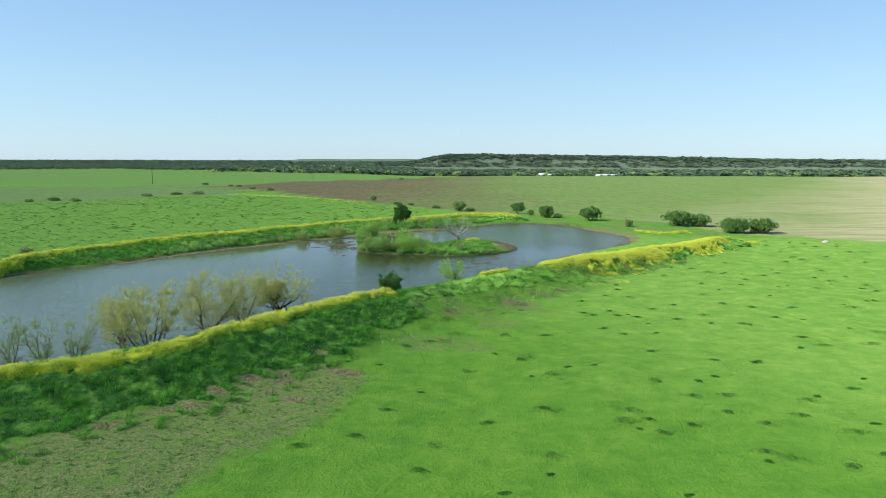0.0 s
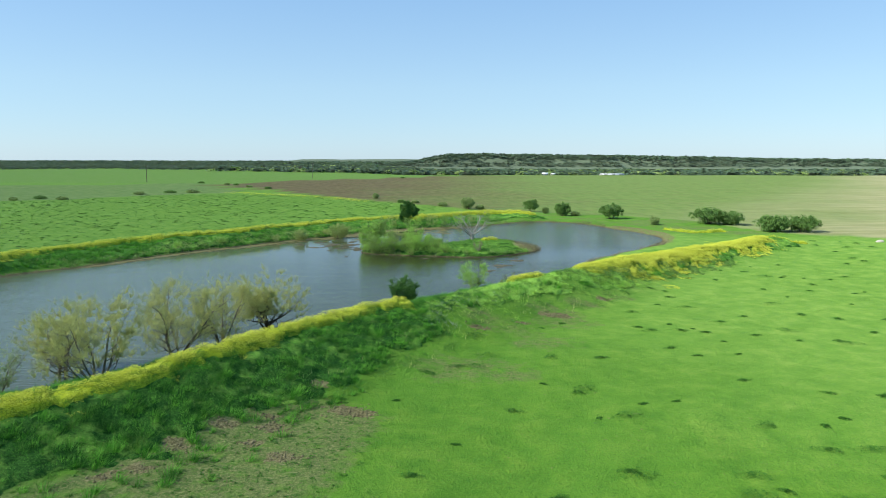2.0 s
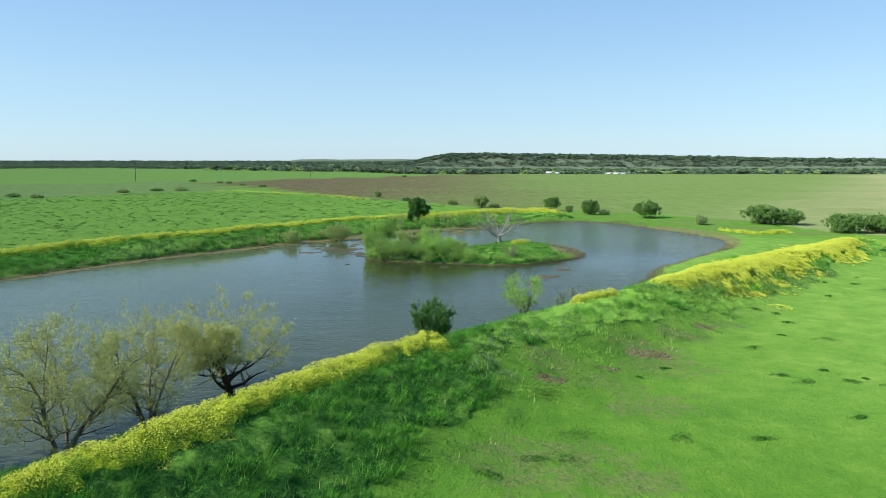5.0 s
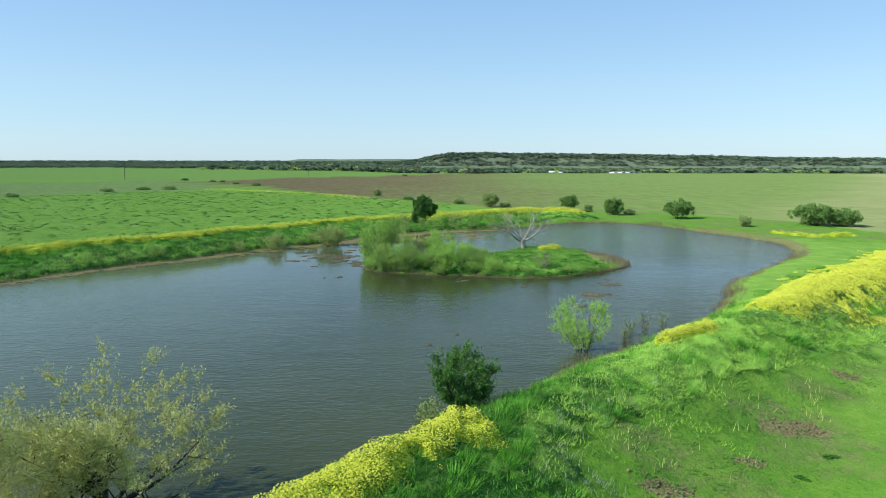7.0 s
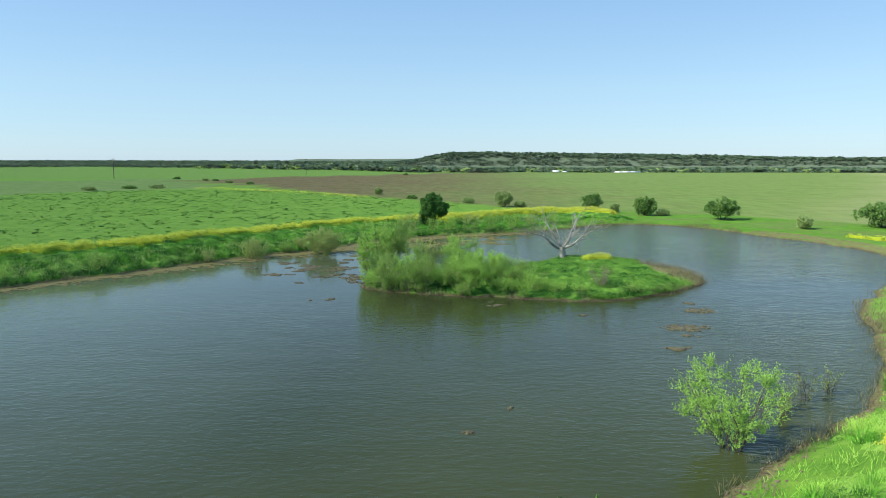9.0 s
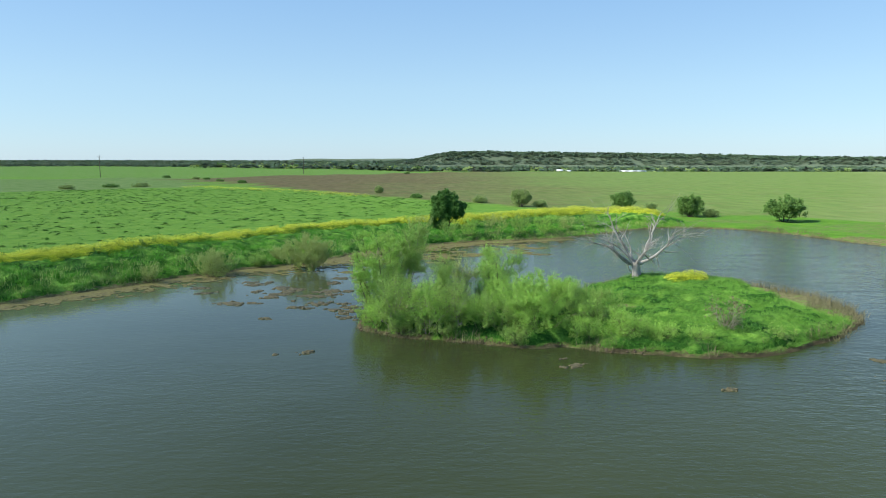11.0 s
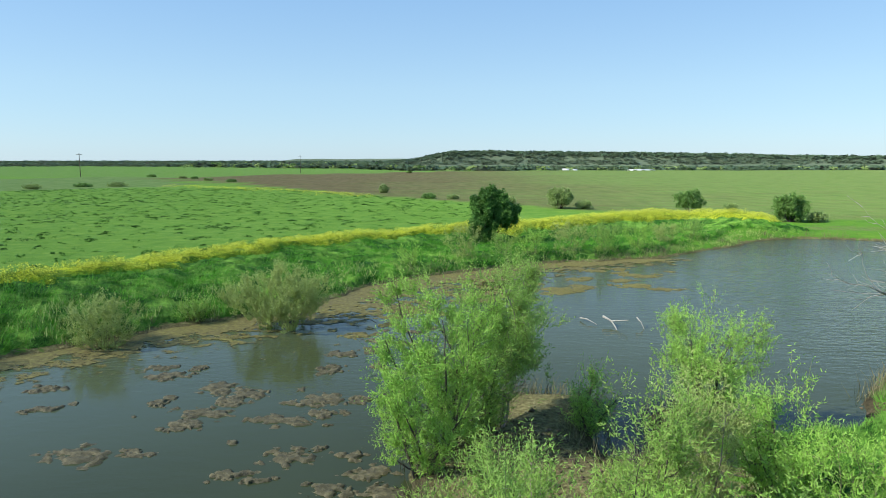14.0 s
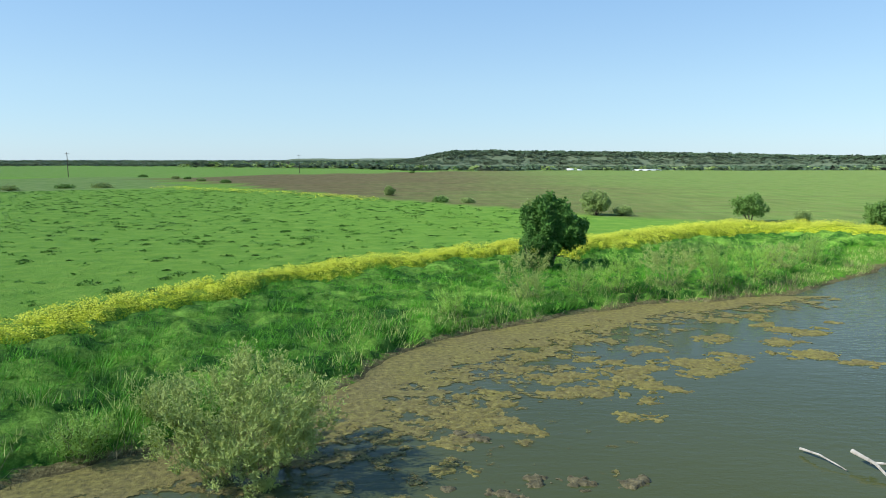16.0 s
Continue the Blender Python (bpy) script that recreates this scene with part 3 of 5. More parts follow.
# ---- plants ----
def tube(path, radii, sides=6):
    """A tapered limb along a path: vertices and quads."""
    path = np.asarray(path, float)
    tang = np.gradient(path, axis=0)
    tang /= np.linalg.norm(tang, axis=1)[:, None] + 1e-9
    ref = np.array([0.31, 0.17, 0.93]) if abs(tang[0, 2]) < 0.8 else np.array([0.95, 0.2, 0.1])
    u = np.cross(tang, ref)
    u /= np.linalg.norm(u, axis=1)[:, None] + 1e-9
    w = np.cross(tang, u)
    a = np.arange(sides) * 2 * np.pi / sides
    ring = path[:, None, :] + np.asarray(radii)[:, None, None] * (np.cos(a)[None, :, None] * u[:, None, :] + np.sin(a)[None, :, None] * w[:, None, :])
    k = np.arange(len(path) - 1)[:, None] * sides + np.arange(sides)[None, :]
    k2 = np.arange(len(path) - 1)[:, None] * sides + (np.arange(sides)[None, :] + 1) % sides
    return ring.reshape(-1, 3), np.stack([k, k2, k2 + sides, k + sides], 2).reshape(-1, 4)


class Heap:
    """Collects vertices and quads of one part."""

    def __init__(self):
        self.v, self.f, self.n = [], [], 0

    def add(self, v, f):
        self.v.append(v)
        self.f.append(np.asarray(f) + self.n)
        self.n += len(v)

    def mesh(self, name, mat, smooth=True):
        return mesh_np(name, np.concatenate(self.v), np.concatenate(self.f), mat, smooth)


def limb(rng, start, way, length, r0, bend=0.25, lift=0.3, n=6, r1=0.25):
    """A crooked limb: points and radii."""
    pts, d = [np.array(start, float)], np.array(way, float)
    d /= np.linalg.norm(d)
    for _ in range(n):
        d = d + rng.normal(0, bend, 3) + np.array([0, 0, lift / n])
        d /= np.linalg.norm(d)
        pts.append(pts[-1] + d * length / n)
    return np.array(pts), r0 * np.linspace(1, r1, n + 1)


def leaf_quads(rng, centres, size, thin=0.45, droop=0.0):
    """One small pointed leaf card at each centre, turned at random."""
    n = len(centres)
    a = rng.normal(size=(n, 3))
    a[:, 2] -= droop
    a /= np.linalg.norm(a, axis=1)[:, None]
    b = np.cross(a, rng.normal(size=(n, 3)))
    b /= np.linalg.norm(b, axis=1)[:, None]
    s = (size * rng.uniform(0.6, 1.3, n))[:, None]
    v = np.stack([centres - a * s * 0.5, centres + b * s * thin * 0.5, centres + a * s * 0.5, centres - b * s * thin * 0.5], 1).reshape(-1, 3)
    return v, np.arange(n * 4).reshape(-1, 4)


def leaf_tris(rng, centres, size, thin=0.8):
    """As leaf_quads, with three-cornered cards for what is small or far."""
    n = len(centres)
    a = rng.normal(size=(n, 3))
    a /= np.linalg.norm(a, axis=1)[:, None]
    b = np.cross(a, rng.normal(size=(n, 3)))
    b /= np.linalg.norm(b, axis=1)[:, None]
    s = (size * rng.uniform(0.6, 1.3, n))[:, None]
    v = np.stack([centres - a * s * 0.45 + b * s * thin * 0.5, centres + a * s * 0.6, centres - a * s * 0.45 - b * s * thin * 0.5], 1).reshape(-1, 3)
    return v, np.arange(n * 3).reshape(-1, 3)


def flat_tris(rng, centres, size):
    """Small petals' cards that face the sky, tilted a little."""
    n = len(centres)
    nrm = rng.normal(0, 0.45, (n, 3)) + np.array([-0.25, -0.25, 1.0])
    nrm /= np.linalg.norm(nrm, axis=1)[:, None]
    a = np.cross(nrm, rng.normal(size=(n, 3)))
    a /= np.linalg.norm(a, axis=1)[:, None]
    b = np.cross(nrm, a)
    s = (size * rng.uniform(0.6, 1.4, n))[:, None]
    v = np.stack([centres + a * s * 0.6, centres - a * s * 0.4 + b * s * 0.55, centres - a * s * 0.4 - b * s * 0.55], 1).reshape(-1, 3)
    return v, np.arange(n * 3).reshape(-1, 3)


def shoot_leaves(rng, tips, leaves, leaf, thin, length, up, per=16):
    """Fine leaves strung along slender shoots that rise from the tips: leaf cards and the shoots' thin quads."""
    ns = max(leaves // per, 1)
    b = tips[rng.randint(0, len(tips), ns)]
    way = np.column_stack([b[:, :2], np.zeros(ns)])
    way = way / (np.linalg.norm(way, axis=1)[:, None] + 0.4) * 0.6 + np.array([0, 0, up]) + rng.normal(0, 0.45, (ns, 3))
    way /= np.linalg.norm(way, axis=1)[:, None]
    ln = length * rng.uniform(0.45, 1.25, ns)
    s = (np.arange(per)[None, :] + rng.rand(ns, per)) / per
    c = b[:, None, :] + way[:, None, :] * (ln[:, None] * s)[:, :, None] + rng.normal(0, 0.030, (ns, per, 3))
    c[:, :, 2] -= 0.16 * ln[:, None] * s ** 2 * rng.rand(ns)[:, None]
    a = way[:, None, :] * 0.7 + rng.normal(0, 0.6, (ns, per, 3))
    a /= np.linalg.norm(a, axis=2)[:, :, None]
    w = np.cross(a, rng.normal(size=(ns, per, 3)))
    w /= np.linalg.norm(w, axis=2)[:, :, None]
    z = (leaf * rng.uniform(0.6, 1.3, (ns, per)))[:, :, None]
    v = np.stack([c + w * z * thin * 0.5, c + a * z, c - w * z * thin * 0.5], 2).reshape(-1, 3)
    side = np.cross(way, rng.normal(size=(ns, 3)))
    side /= np.linalg.norm(side, axis=1)[:, None]
    e = b + way * ln[:, None] * 0.8
    q = np.stack([b - side * 0.0035, b + side * 0.0035, e + side * 0.0015, e - side * 0.0015], 1).reshape(-1, 3)
    return (v, np.arange(len(v)).reshape(-1, 3)), (q, np.arange(len(q)).reshape(-1, 4))


def tree_parts(seed, height, width, stems=1, leaves=5000, leaf=0.14, spread=0.5, trunk_r=0.12, clear=0.25, puff=0.5, twigs=4, droop=0.3, thin=0.45, bare=0.0, low=0.25, fill=0.4, shoots=0.0, lead=0.81, rise=0.9):
    """Wood and crown of a tree of that height and width, its foot at the origin."""
    rng = np.random.RandomState(seed)
    woods, tips = [], []
    for s in range(stems):
        wood = Heap()
        woods.append(wood)
        turn = 6.28 * (s + rng.uniform(-0.3, 0.3)) / stems
        lean = (0.12 if stems == 1 else spread) * rng.uniform(0.6, 1.2)
        foot = np.array([math.cos(turn), math.sin(turn), 0]) * (0 if stems == 1 else 0.04 * width * rng.uniform(0.4, 1.5))
        foot[2] = -0.15
        p, r = limb(rng, foot, (math.cos(turn) * lean, math.sin(turn) * lean, 1), height * lead * rng.uniform(0.89, 1.11), trunk_r * rng.uniform(0.7, 1.1), 0.12, 0.15, 8, 0.2)
        wood.add(*tube(p, r, 7))
        tips.append(p[-1])
        first = max(1, int(8 * clear))
        for j in range(first, 9):
            for _ in range(1 if stems > 4 else 2 if stems > 2 else 3):
                ang = rng.uniform(0, 6.28)
                if stems > 1 and rng.rand() < 0.6:
                    ang = turn + rng.normal(0, 0.9)
                up = rng.uniform(0.1, 0.9)
                ln = width * 0.5 * rng.uniform(0.45, 0.95) * (1.05 - 0.5 * (j / 8.0) ** 2) * (0.75 if stems > 1 else 1)
                q, rq = limb(rng, p[j], (math.cos(ang), math.sin(ang), up), ln, r[j] * 0.55, 0.2, 0.35, 5, 0.25)
                wood.add(*tube(q, rq, 3))
                tips.append(q[-1])
                for _ in range(min(twigs, 2) if stems > 4 else twigs):
                    k = rng.randint(2, 6)
                    w, rw = limb(rng, q[k], rng.normal(size=3) + np.array([0, 0, 0.5]), ln * rng.uniform(0.25, 0.5), max(rq[k] * 0.5, 0.008), 0.22, 0.2, 3, 0.4)
                    wood.add(*tube(w[::3], rw[::3], 3))
                    tips.append(w[-1])
                    tips.append(w[2])
    tips = np.array(tips)
    # keep the crown within its outline
    mid = np.array([0, 0, height * 0.55])
    rel = (tips - mid) / np.array([width * 0.5, width * 0.5, height * 0.5])
    tips = tips[(np.linalg.norm(rel, axis=1) < 1.05) & (tips[:, 2] > height * low)]
    tips = tips[rng.rand(len(tips)) > bare]
    # more clusters on the crown's outer shell, so that its outline fills
    shell = rng.normal(size=(30 + len(tips) // (2 if shoots else 6), 3))
    shell /= np.linalg.norm(shell, axis=1)[:, None]
    shell = mid + shell * rng.uniform(0.45, 0.92, len(shell))[:, None] * np.array([width * 0.5, width * 0.5, height * 0.5])
    shell = shell[shell[:, 2] > height * max(low, 0.12)]
    if shoots:
        heads = np.concatenate([tips, shell[:int(len(shell) * fill)]]) - np.array([0, 0, 0.3 * shoots])
        crown, thread = shoot_leaves(rng, heads, leaves, leaf, thin, shoots, rise)
        return woods, crown, thread if leaf < 0.097 else None
    far = rng.rand(leaves) < fill
    c = np.where(far[:, None], shell[rng.randint(0, len(shell), leaves)], tips[rng.randint(0, len(tips), leaves)])
    r = puff * rng.uniform(0.4, 1.0, leaves) ** 0.6
    off = rng.normal(size=(leaves, 3))
    off /= np.linalg.norm(off, axis=1)[:, None]
    c = c + off * r[:, None] * rng.uniform(0.2, 1, leaves)[:, None]
    c[:, 2] = np.maximum(c[:, 2] - droop * rng.rand(leaves) * puff, 0.05)
    return woods, (leaf_tris(rng, c, leaf * 1.2, thin * 1.3) if leaf > 0.16 or leaf < 0.104 else leaf_quads(rng, c, leaf, thin, droop)), None


def tree(name, x, y, label, category, seed, leaf_m, bark=None, group="", z=None, twig=None, **kw):
    z = max(ground_at(x, y), -0.35) if z is None else z
    ob = thing(name, x, y, z, label, category, group)
    woods, (lv, lf), thread = tree_parts(seed, **kw)
    for wood in woods:
        part("trunk" if len(woods) < 3 else "stem", wood.mesh("stem", bark or M_BARK), ob)
    part("crown", mesh_np("crown", lv, lf, leaf_m), ob)
    if thread:
        tagged(part("twig_spray", mesh_np("twig_spray", *thread, twig or bark or M_BARK), ob), kind="stuff")
    return ob


# willows in the shallows behind the near bank
WILLOW = "half-leafed yellow-green willow standing in the pond's shallows"
WILLOW_KIND = dict(twig=M_TWIG, thin=0.45, leaf=0.068, group="willows", z=-0.1)
tree("willow_tree", -16.4, 68.6, "lone spreading willow with a dark forked trunk at the water's edge", "tree", 11, M_WILLOW, M_DARKBARK, height=5.4, width=7.4, leaves=58000, trunk_r=0.25, fill=0.9, clear=0.2, lead=0.6, low=0.30, twigs=7, shoots=0.6, rise=0.8, **WILLOW_KIND)
tree("willow_tree", -18.9, 64.6, WILLOW, "tree", 12, M_WILLOW, M_WILLOWBARK, height=5.8, width=5.8, stems=3, leaves=38000, spread=0.4, trunk_r=0.12, clear=0.15, fill=0.9, low=0.10, twigs=5, shoots=0.65, **WILLOW_KIND)
tree("willow_tree", -21.4, 61.6, WILLOW, "tree", 13, M_WILLOW, M_WILLOWBARK, height=6.0, width=6.2, stems=4, leaves=42000, spread=0.45, trunk_r=0.10, clear=0.15, fill=0.9, low=0.08, twigs=5, shoots=0.65, **WILLOW_KIND)
tree("willow_tree", -24.6, 56.3, "broad many-stemmed yellow-green willow clump in the shallows", "tree", 14, M_WILLOW, M_WILLOWBARK, height=5.5, width=9.2, stems=6, leaves=62000, spread=0.65, trunk_r=0.09, clear=0.15, fill=0.9, low=0.06, shoots=0.65, **WILLOW_KIND)
tree("willow_tree", -26.8, 56.8, WILLOW, "tree", 15, M_WILLOW, M_WILLOWBARK, height=4.6, width=5.4, stems=4, leaves=22000, spread=0.5, trunk_r=0.09, clear=0.2, fill=0.8, shoots=0.6, **WILLOW_KIND)
for k, (x, y, h) in enumerate([(-28.6, 53.0, 3.6), (-30.4, 51.4, 4.4), (-32.6, 51.2, 4.2), (-35.0, 51.6, 4.0)]):
    tree("young_willow", x, y, "slender grey-stemmed young willow in shallow water", "tree", 20 + k, M_PALE, M_WILLOWBARK, height=h, width=2.3, stems=4, leaves=6000, leaf=0.075, thin=0.4, spread=0.28, trunk_r=0.045, clear=0.15, fill=0.6, shoots=0.5, rise=1.1, low=0.08, group="young willows", z=-0.1)

# dark round bush on the bank, with a thin pale shrub beside it
tree("bush", -5.9, 77.3, "dense dark-green bush on the grassy bank", "bush", 31, M_MESQUITE, M_BARK, height=3.0, width=2.9, stems=7, leaves=20000, leaf=0.10, thin=0.5, spread=0.45, trunk_r=0.06, clear=0.08, fill=0.35, shoots=0.55, rise=1.3, low=0.04)
tree("bush", -7.2, 77.0, "small pale shrub at the pond's edge", "bush", 32, M_GREY, height=1.3, width=1.3, stems=4, leaves=1200, leaf=0.11, spread=0.5, trunk_r=0.03, clear=0.1, puff=0.25, low=0.06)
tree("willow_shrub", 1.2, 87.7, "leafy light-green willow shrub standing in the water", "bush", 33, M_YOUNG, height=3.4, width=3.4, stems=8, leaves=13000, leaf=0.085, thin=0.34, spread=0.45, trunk_r=0.035, clear=0.1, shoots=0.55, fill=0.2, low=0.06, z=-0.1)
for k, (x, y, h) in enumerate([(5.0, 91.4, 1.2), (6.1, 92.4, 1.7), (4.4, 90.6, 0.9), (7.6, 93.2, 1.2)]):
    tree("willow_shrub", x, y, "thin light-green willow sprout in the shallows", "bush", 35 + k, M_GREY, height=h, width=0.7 * h, stems=3, leaves=420, leaf=0.08, thin=0.3, spread=0.3, trunk_r=0.016, clear=0.1, shoots=0.35, low=0.06, z=-0.05, group="willow sprouts")

# island
ISL = "upright light-green young willow on the pond's small island"
ISLAND_WILLOWS = [(-13.9, 123.4, 4.6, 3.2, 7, 17000, 0.10), (-14.5, 122.3, 3.0, 2.2, 5, 7000, 0.08), (-12.4, 124.8, 4.8, 3.2, 3, 13000, 0.30), (-13.1, 124.0, 3.6, 2.4, 4, 7000, 0.15), (-6.9, 125.2, 3.4, 2.8, 4, 9500, 0.12), (-10.2, 124.8, 1.8, 1.2, 3, 2200, 0.10),
                  (-12.8, 116.4, 3.2, 2.4, 5, 5500, 0.22), (-11.0, 115.7, 3.0, 2.0, 4, 4500, 0.25), (-9.6, 115.6, 2.8, 1.8, 4, 4000, 0.25), (-10.5, 118.2, 3.6, 1.7, 4, 5000, 0.20), (-9.3, 119.4, 3.0, 1.6, 4, 4200, 0.12), (-7.8, 119.6, 2.9, 1.7, 4, 4500, 0.10), (-12.9, 119.0, 2.0, 1.6, 4, 3800, 0.15)]
for k, (x, y, h, w, st, lf, lo) in enumerate(ISLAND_WILLOWS):
    tree("willow_tree", x, y, ISL, "tree", 50 + k, (M_YOUNG, M_YOUNG, M_GREEN, M_GREEN, M_YOUNG, M_YOUNG, M_GREEN, M_YOUNG, M_GREEN, M_GREEN, M_PALE, M_YOUNG, M_GREEN)[k], M_PALEBARK if k in (2, 6, 7, 8, 10) else M_BARK, twig=M_TWIG, height=h, width=w, stems=st, leaves=int(lf * 2.2), leaf=0.078, thin=0.27, spread=0.36, trunk_r=0.05 if k < 6 else 0.03, clear=max(lo, 0.1), low=lo, fill=0.5, shoots=0.6, rise=1.0, group="island willows")
for k, (x, y, h, w, lf) in enumerate([(-5.6, 115.2, 3.0, 4.2, 17000), (-5.2, 117.6, 2.5, 3.4, 10000), (-3.2, 116.2, 2.1, 3.2, 8500), (-7.6, 115.2, 2.0, 2.4, 5500), (-2.0, 114.2, 1.3, 2.2, 3600), (-10.6, 119.9, 0.9, 1.6, 1800), (-7.0, 118.0, 2.2, 2.8, 8000), (-0.4, 113.8, 0.9, 1.8, 2200),
                                      (-11.8, 115.9, 1.3, 1.8, 2800), (-14.0, 119.4, 1.2, 1.5, 1800), (-13.5, 117.2, 1.3, 1.6, 2000), (-12.4, 116.0, 1.1, 1.5, 1800), (-8.6, 115.6, 1.7, 2.2, 3600), (1.2, 113.6, 0.7, 1.5, 1300), (4.9, 113.9, 0.6, 1.3, 1000), (-6.9, 114.1, 1.0, 1.8, 2000),
                                      (-8.6, 117.4, 1.3, 1.8, 2600), (-10.2, 115.4, 1.0, 1.6, 1700), (-3.8, 114.3, 1.2, 2.0, 2600), (-14.1, 118.2, 1.1, 1.4, 1500), (-4.0, 118.8, 1.7, 2.6, 5000)]):
    tree("willow_shrub", x, y, "leafy light-green shrub on the island's shore", "bush", 70 + k, (M_YOUNG, M_YOUNG, M_GREEN, M_GREEN, M_YOUNG, M_GREEN)[k % 6], M_TWIG, twig=M_TWIG, height=h, width=w, stems=6, leaves=int(lf * 1.5), leaf=0.090, thin=0.24, spread=0.6, trunk_r=0.022, clear=0.08, low=0.05, fill=0.2, shoots=0.5, rise=1.0, group="island shrubs")
tree("dry_shrub", 2.9, 114.7, "leafless grey brushwood on the island's shore", "bush", 90, M_REED, M_PALEBARK, height=1.8, width=2.2, stems=9, leaves=500, leaf=0.08, spread=0.5, trunk_r=0.022, clear=0.1, puff=0.2, low=0.1)


def dead_tree(x, y):
    """A bleached leafless tree that forks low into wide crooked limbs."""
    rng = np.random.RandomState(7)
    ob = thing("dead_tree", x, y, ground_at(x, y), "bleached leafless dead tree with wide forked limbs on the island", "tree")
    trunk = Heap()
    p, r = limb(rng, (0.35, 0, -0.2), (-0.42, 0.05, 1), 1.55, 0.34, 0.08, 0.1, 5, 0.72)
    trunk.add(*tube(p, r, 9))
    part("trunk", trunk.mesh("trunk", M_DEAD), ob)
    fork = p[-2]
    for ang, up, ln, rr in [(172, 0.28, 4.0, 0.17), (6, 0.42, 4.0, 0.18), (150, 1.25, 3.9, 0.16), (28, 1.0, 4.2, 0.17), (195, 0.12, 3.6, 0.13), (-14, 0.16, 3.8, 0.13), (95, 0.7, 2.8, 0.11), (-80, 0.5, 2.6, 0.11), (160, 0.6, 3.6, 0.13), (45, 0.55, 3.2, 0.12)]:
        h = Heap()
        a = radians(ang)
        q, rq = limb(rng, fork, (math.cos(a), math.sin(a) * 0.8, up), ln * 0.98, 0.72 * rr, 0.16, 0.22, 8, 0.14)
        h.add(*tube(q, rq, 7))
        arm = part("limb", h.mesh("limb", M_DEAD), ob)
        for j in range(2, 9):
            for _ in range(1 if j < 5 else 2):
                b = Heap()
                w, rw = limb(rng, q[j], (q[j] - q[j - 2]) / np.linalg.norm(q[j] - q[j - 2]) + rng.normal(0, 0.6, 3), ln * rng.uniform(0.18, 0.42), rq[j] * 0.6, 0.2, 0.1, 4, 0.2)
                b.add(*tube(w, rw, 5))
                for _ in range(3):
                    t, rt = limb(rng, w[rng.randint(1, 5)], (w[-1] - w[0]) + rng.normal(0, 0.5, 3), ln * rng.uniform(0.08, 0.20), max(rw[2] * 0.5, 0.011), 0.2, 0.1, 3, 0.3)
                    b.add(*tube(t, rt, 4))
                part("branch", b.mesh("branch", M_DEAD), arm)
    return ob


dead_tree(2.5, 129.1)


def driftwood(points, r, seed):
    rng = np.random.RandomState(seed)
    p = np.array(points, float)
    q = rounded(np.array(p)[:, :2], False, 4)
    zz = np.interp(np.linspace(0, 1, len(q)), np.linspace(0, 1, len(p)), p[:, 2])
    h = Heap()
    h.add(*tube(np.column_stack([q, zz]), r * np.linspace(1, 0.35, len(q)), 7))
    tagged(new("driftwood", h.mesh("driftwood", M_DEAD)), "bleached branch sticking out of the shallow water", "branch", "driftwood")


driftwood([(-7.7, 138.1, 0.10), (-7.5, 137.6, 0.16), (-7.2, 137.0, 0.05)], 0.035, 1)
driftwood([(-6.8, 137.5, 0.30), (-6.6, 136.9, 0.24), (-6.5, 136.2, -0.05)], 0.055, 2)
driftwood([(-6.6, 137.1, 0.18), (-6.2, 136.7, 0.30), (-6.0, 136.3, 0.42)], 0.035, 3)
driftwood([(-5.5, 136.9, 0.40), (-5.4, 136.6, 0.25), (-5.3, 136.4, -0.05)], 0.035, 4)

# shrubs along the far bank
for k, (x, y, h, w, lf) in enumerate([(-20.9, 136.8, 2.9, 4.3, 19000), (-27.1, 133.7, 2.1, 2.9, 6500), (-23.6, 139.4, 1.2, 1.7, 2000), (-25.0, 137.6, 1.1, 1.4, 1500), (-22.0, 140.6, 1.3, 1.6, 1800), (-30.6, 130.8, 1.2, 1.6, 1500),
                                      (-37.5, 123.8, 1.6, 2.2, 1800), (-42.5, 118.0, 1.2, 1.8, 1200), (-12.4, 154.4, 1.8, 2.2, 2600), (-9.6, 156.0, 1.3, 1.9, 1800), (-7.4, 156.8, 1.6, 2.2, 2400), (-4.6, 157.9, 1.9, 2.6, 3200),
                                      (-1.8, 158.6, 1.8, 2.4, 3000), (1.0, 160.2, 1.7, 2.4, 2800), (4.0, 163.2, 1.3, 2.2, 2200), (7.4, 166.4, 1.4, 2.4, 2200), (-16.0, 151.2, 1.1, 1.6, 1500)]):
    tree("willow_shrub", x, y, "grey-green shrub on the pond's far bank", "bush", 110 + k, M_PALE if k < 3 else (M_GREEN, M_YOUNG, M_PALE)[k % 3], M_TWIG, twig=M_STALK, height=h * (1.1 if k < 8 else 1.5), width=w * (1 if k < 8 else 1.2), stems=8 if k < 2 else 6, leaves=int(lf * 1.6), leaf=0.095, spread=0.5 if k < 8 else 0.3, fill=0.8 if k < 8 else 0.4, trunk_r=0.015, clear=0.08, shoots=0.5, rise=1.1, low=0.05, group="bank shrubs", thin=0.3)

# dark tree on the far bank: a round crown over a bushy foot
tree("mesquite_tree", -9.6, 164.4, "dark-green round-crowned tree on the flowering bank", "tree", 140, M_MESQUITE, height=4.7, width=4.4, stems=2, leaves=28000, leaf=0.17, spread=0.22, trunk_r=0.13, clear=0.35, puff=0.5, low=0.34, fill=0.85)
tree("bush", -10.6, 163.2, "dark-green bush at the foot of a round tree", "bush", 141, M_MESQUITE, height=2.7, width=2.5, stems=5, leaves=11000, leaf=0.15, spread=0.4, trunk_r=0.05, clear=0.1, puff=0.35, low=0.05)
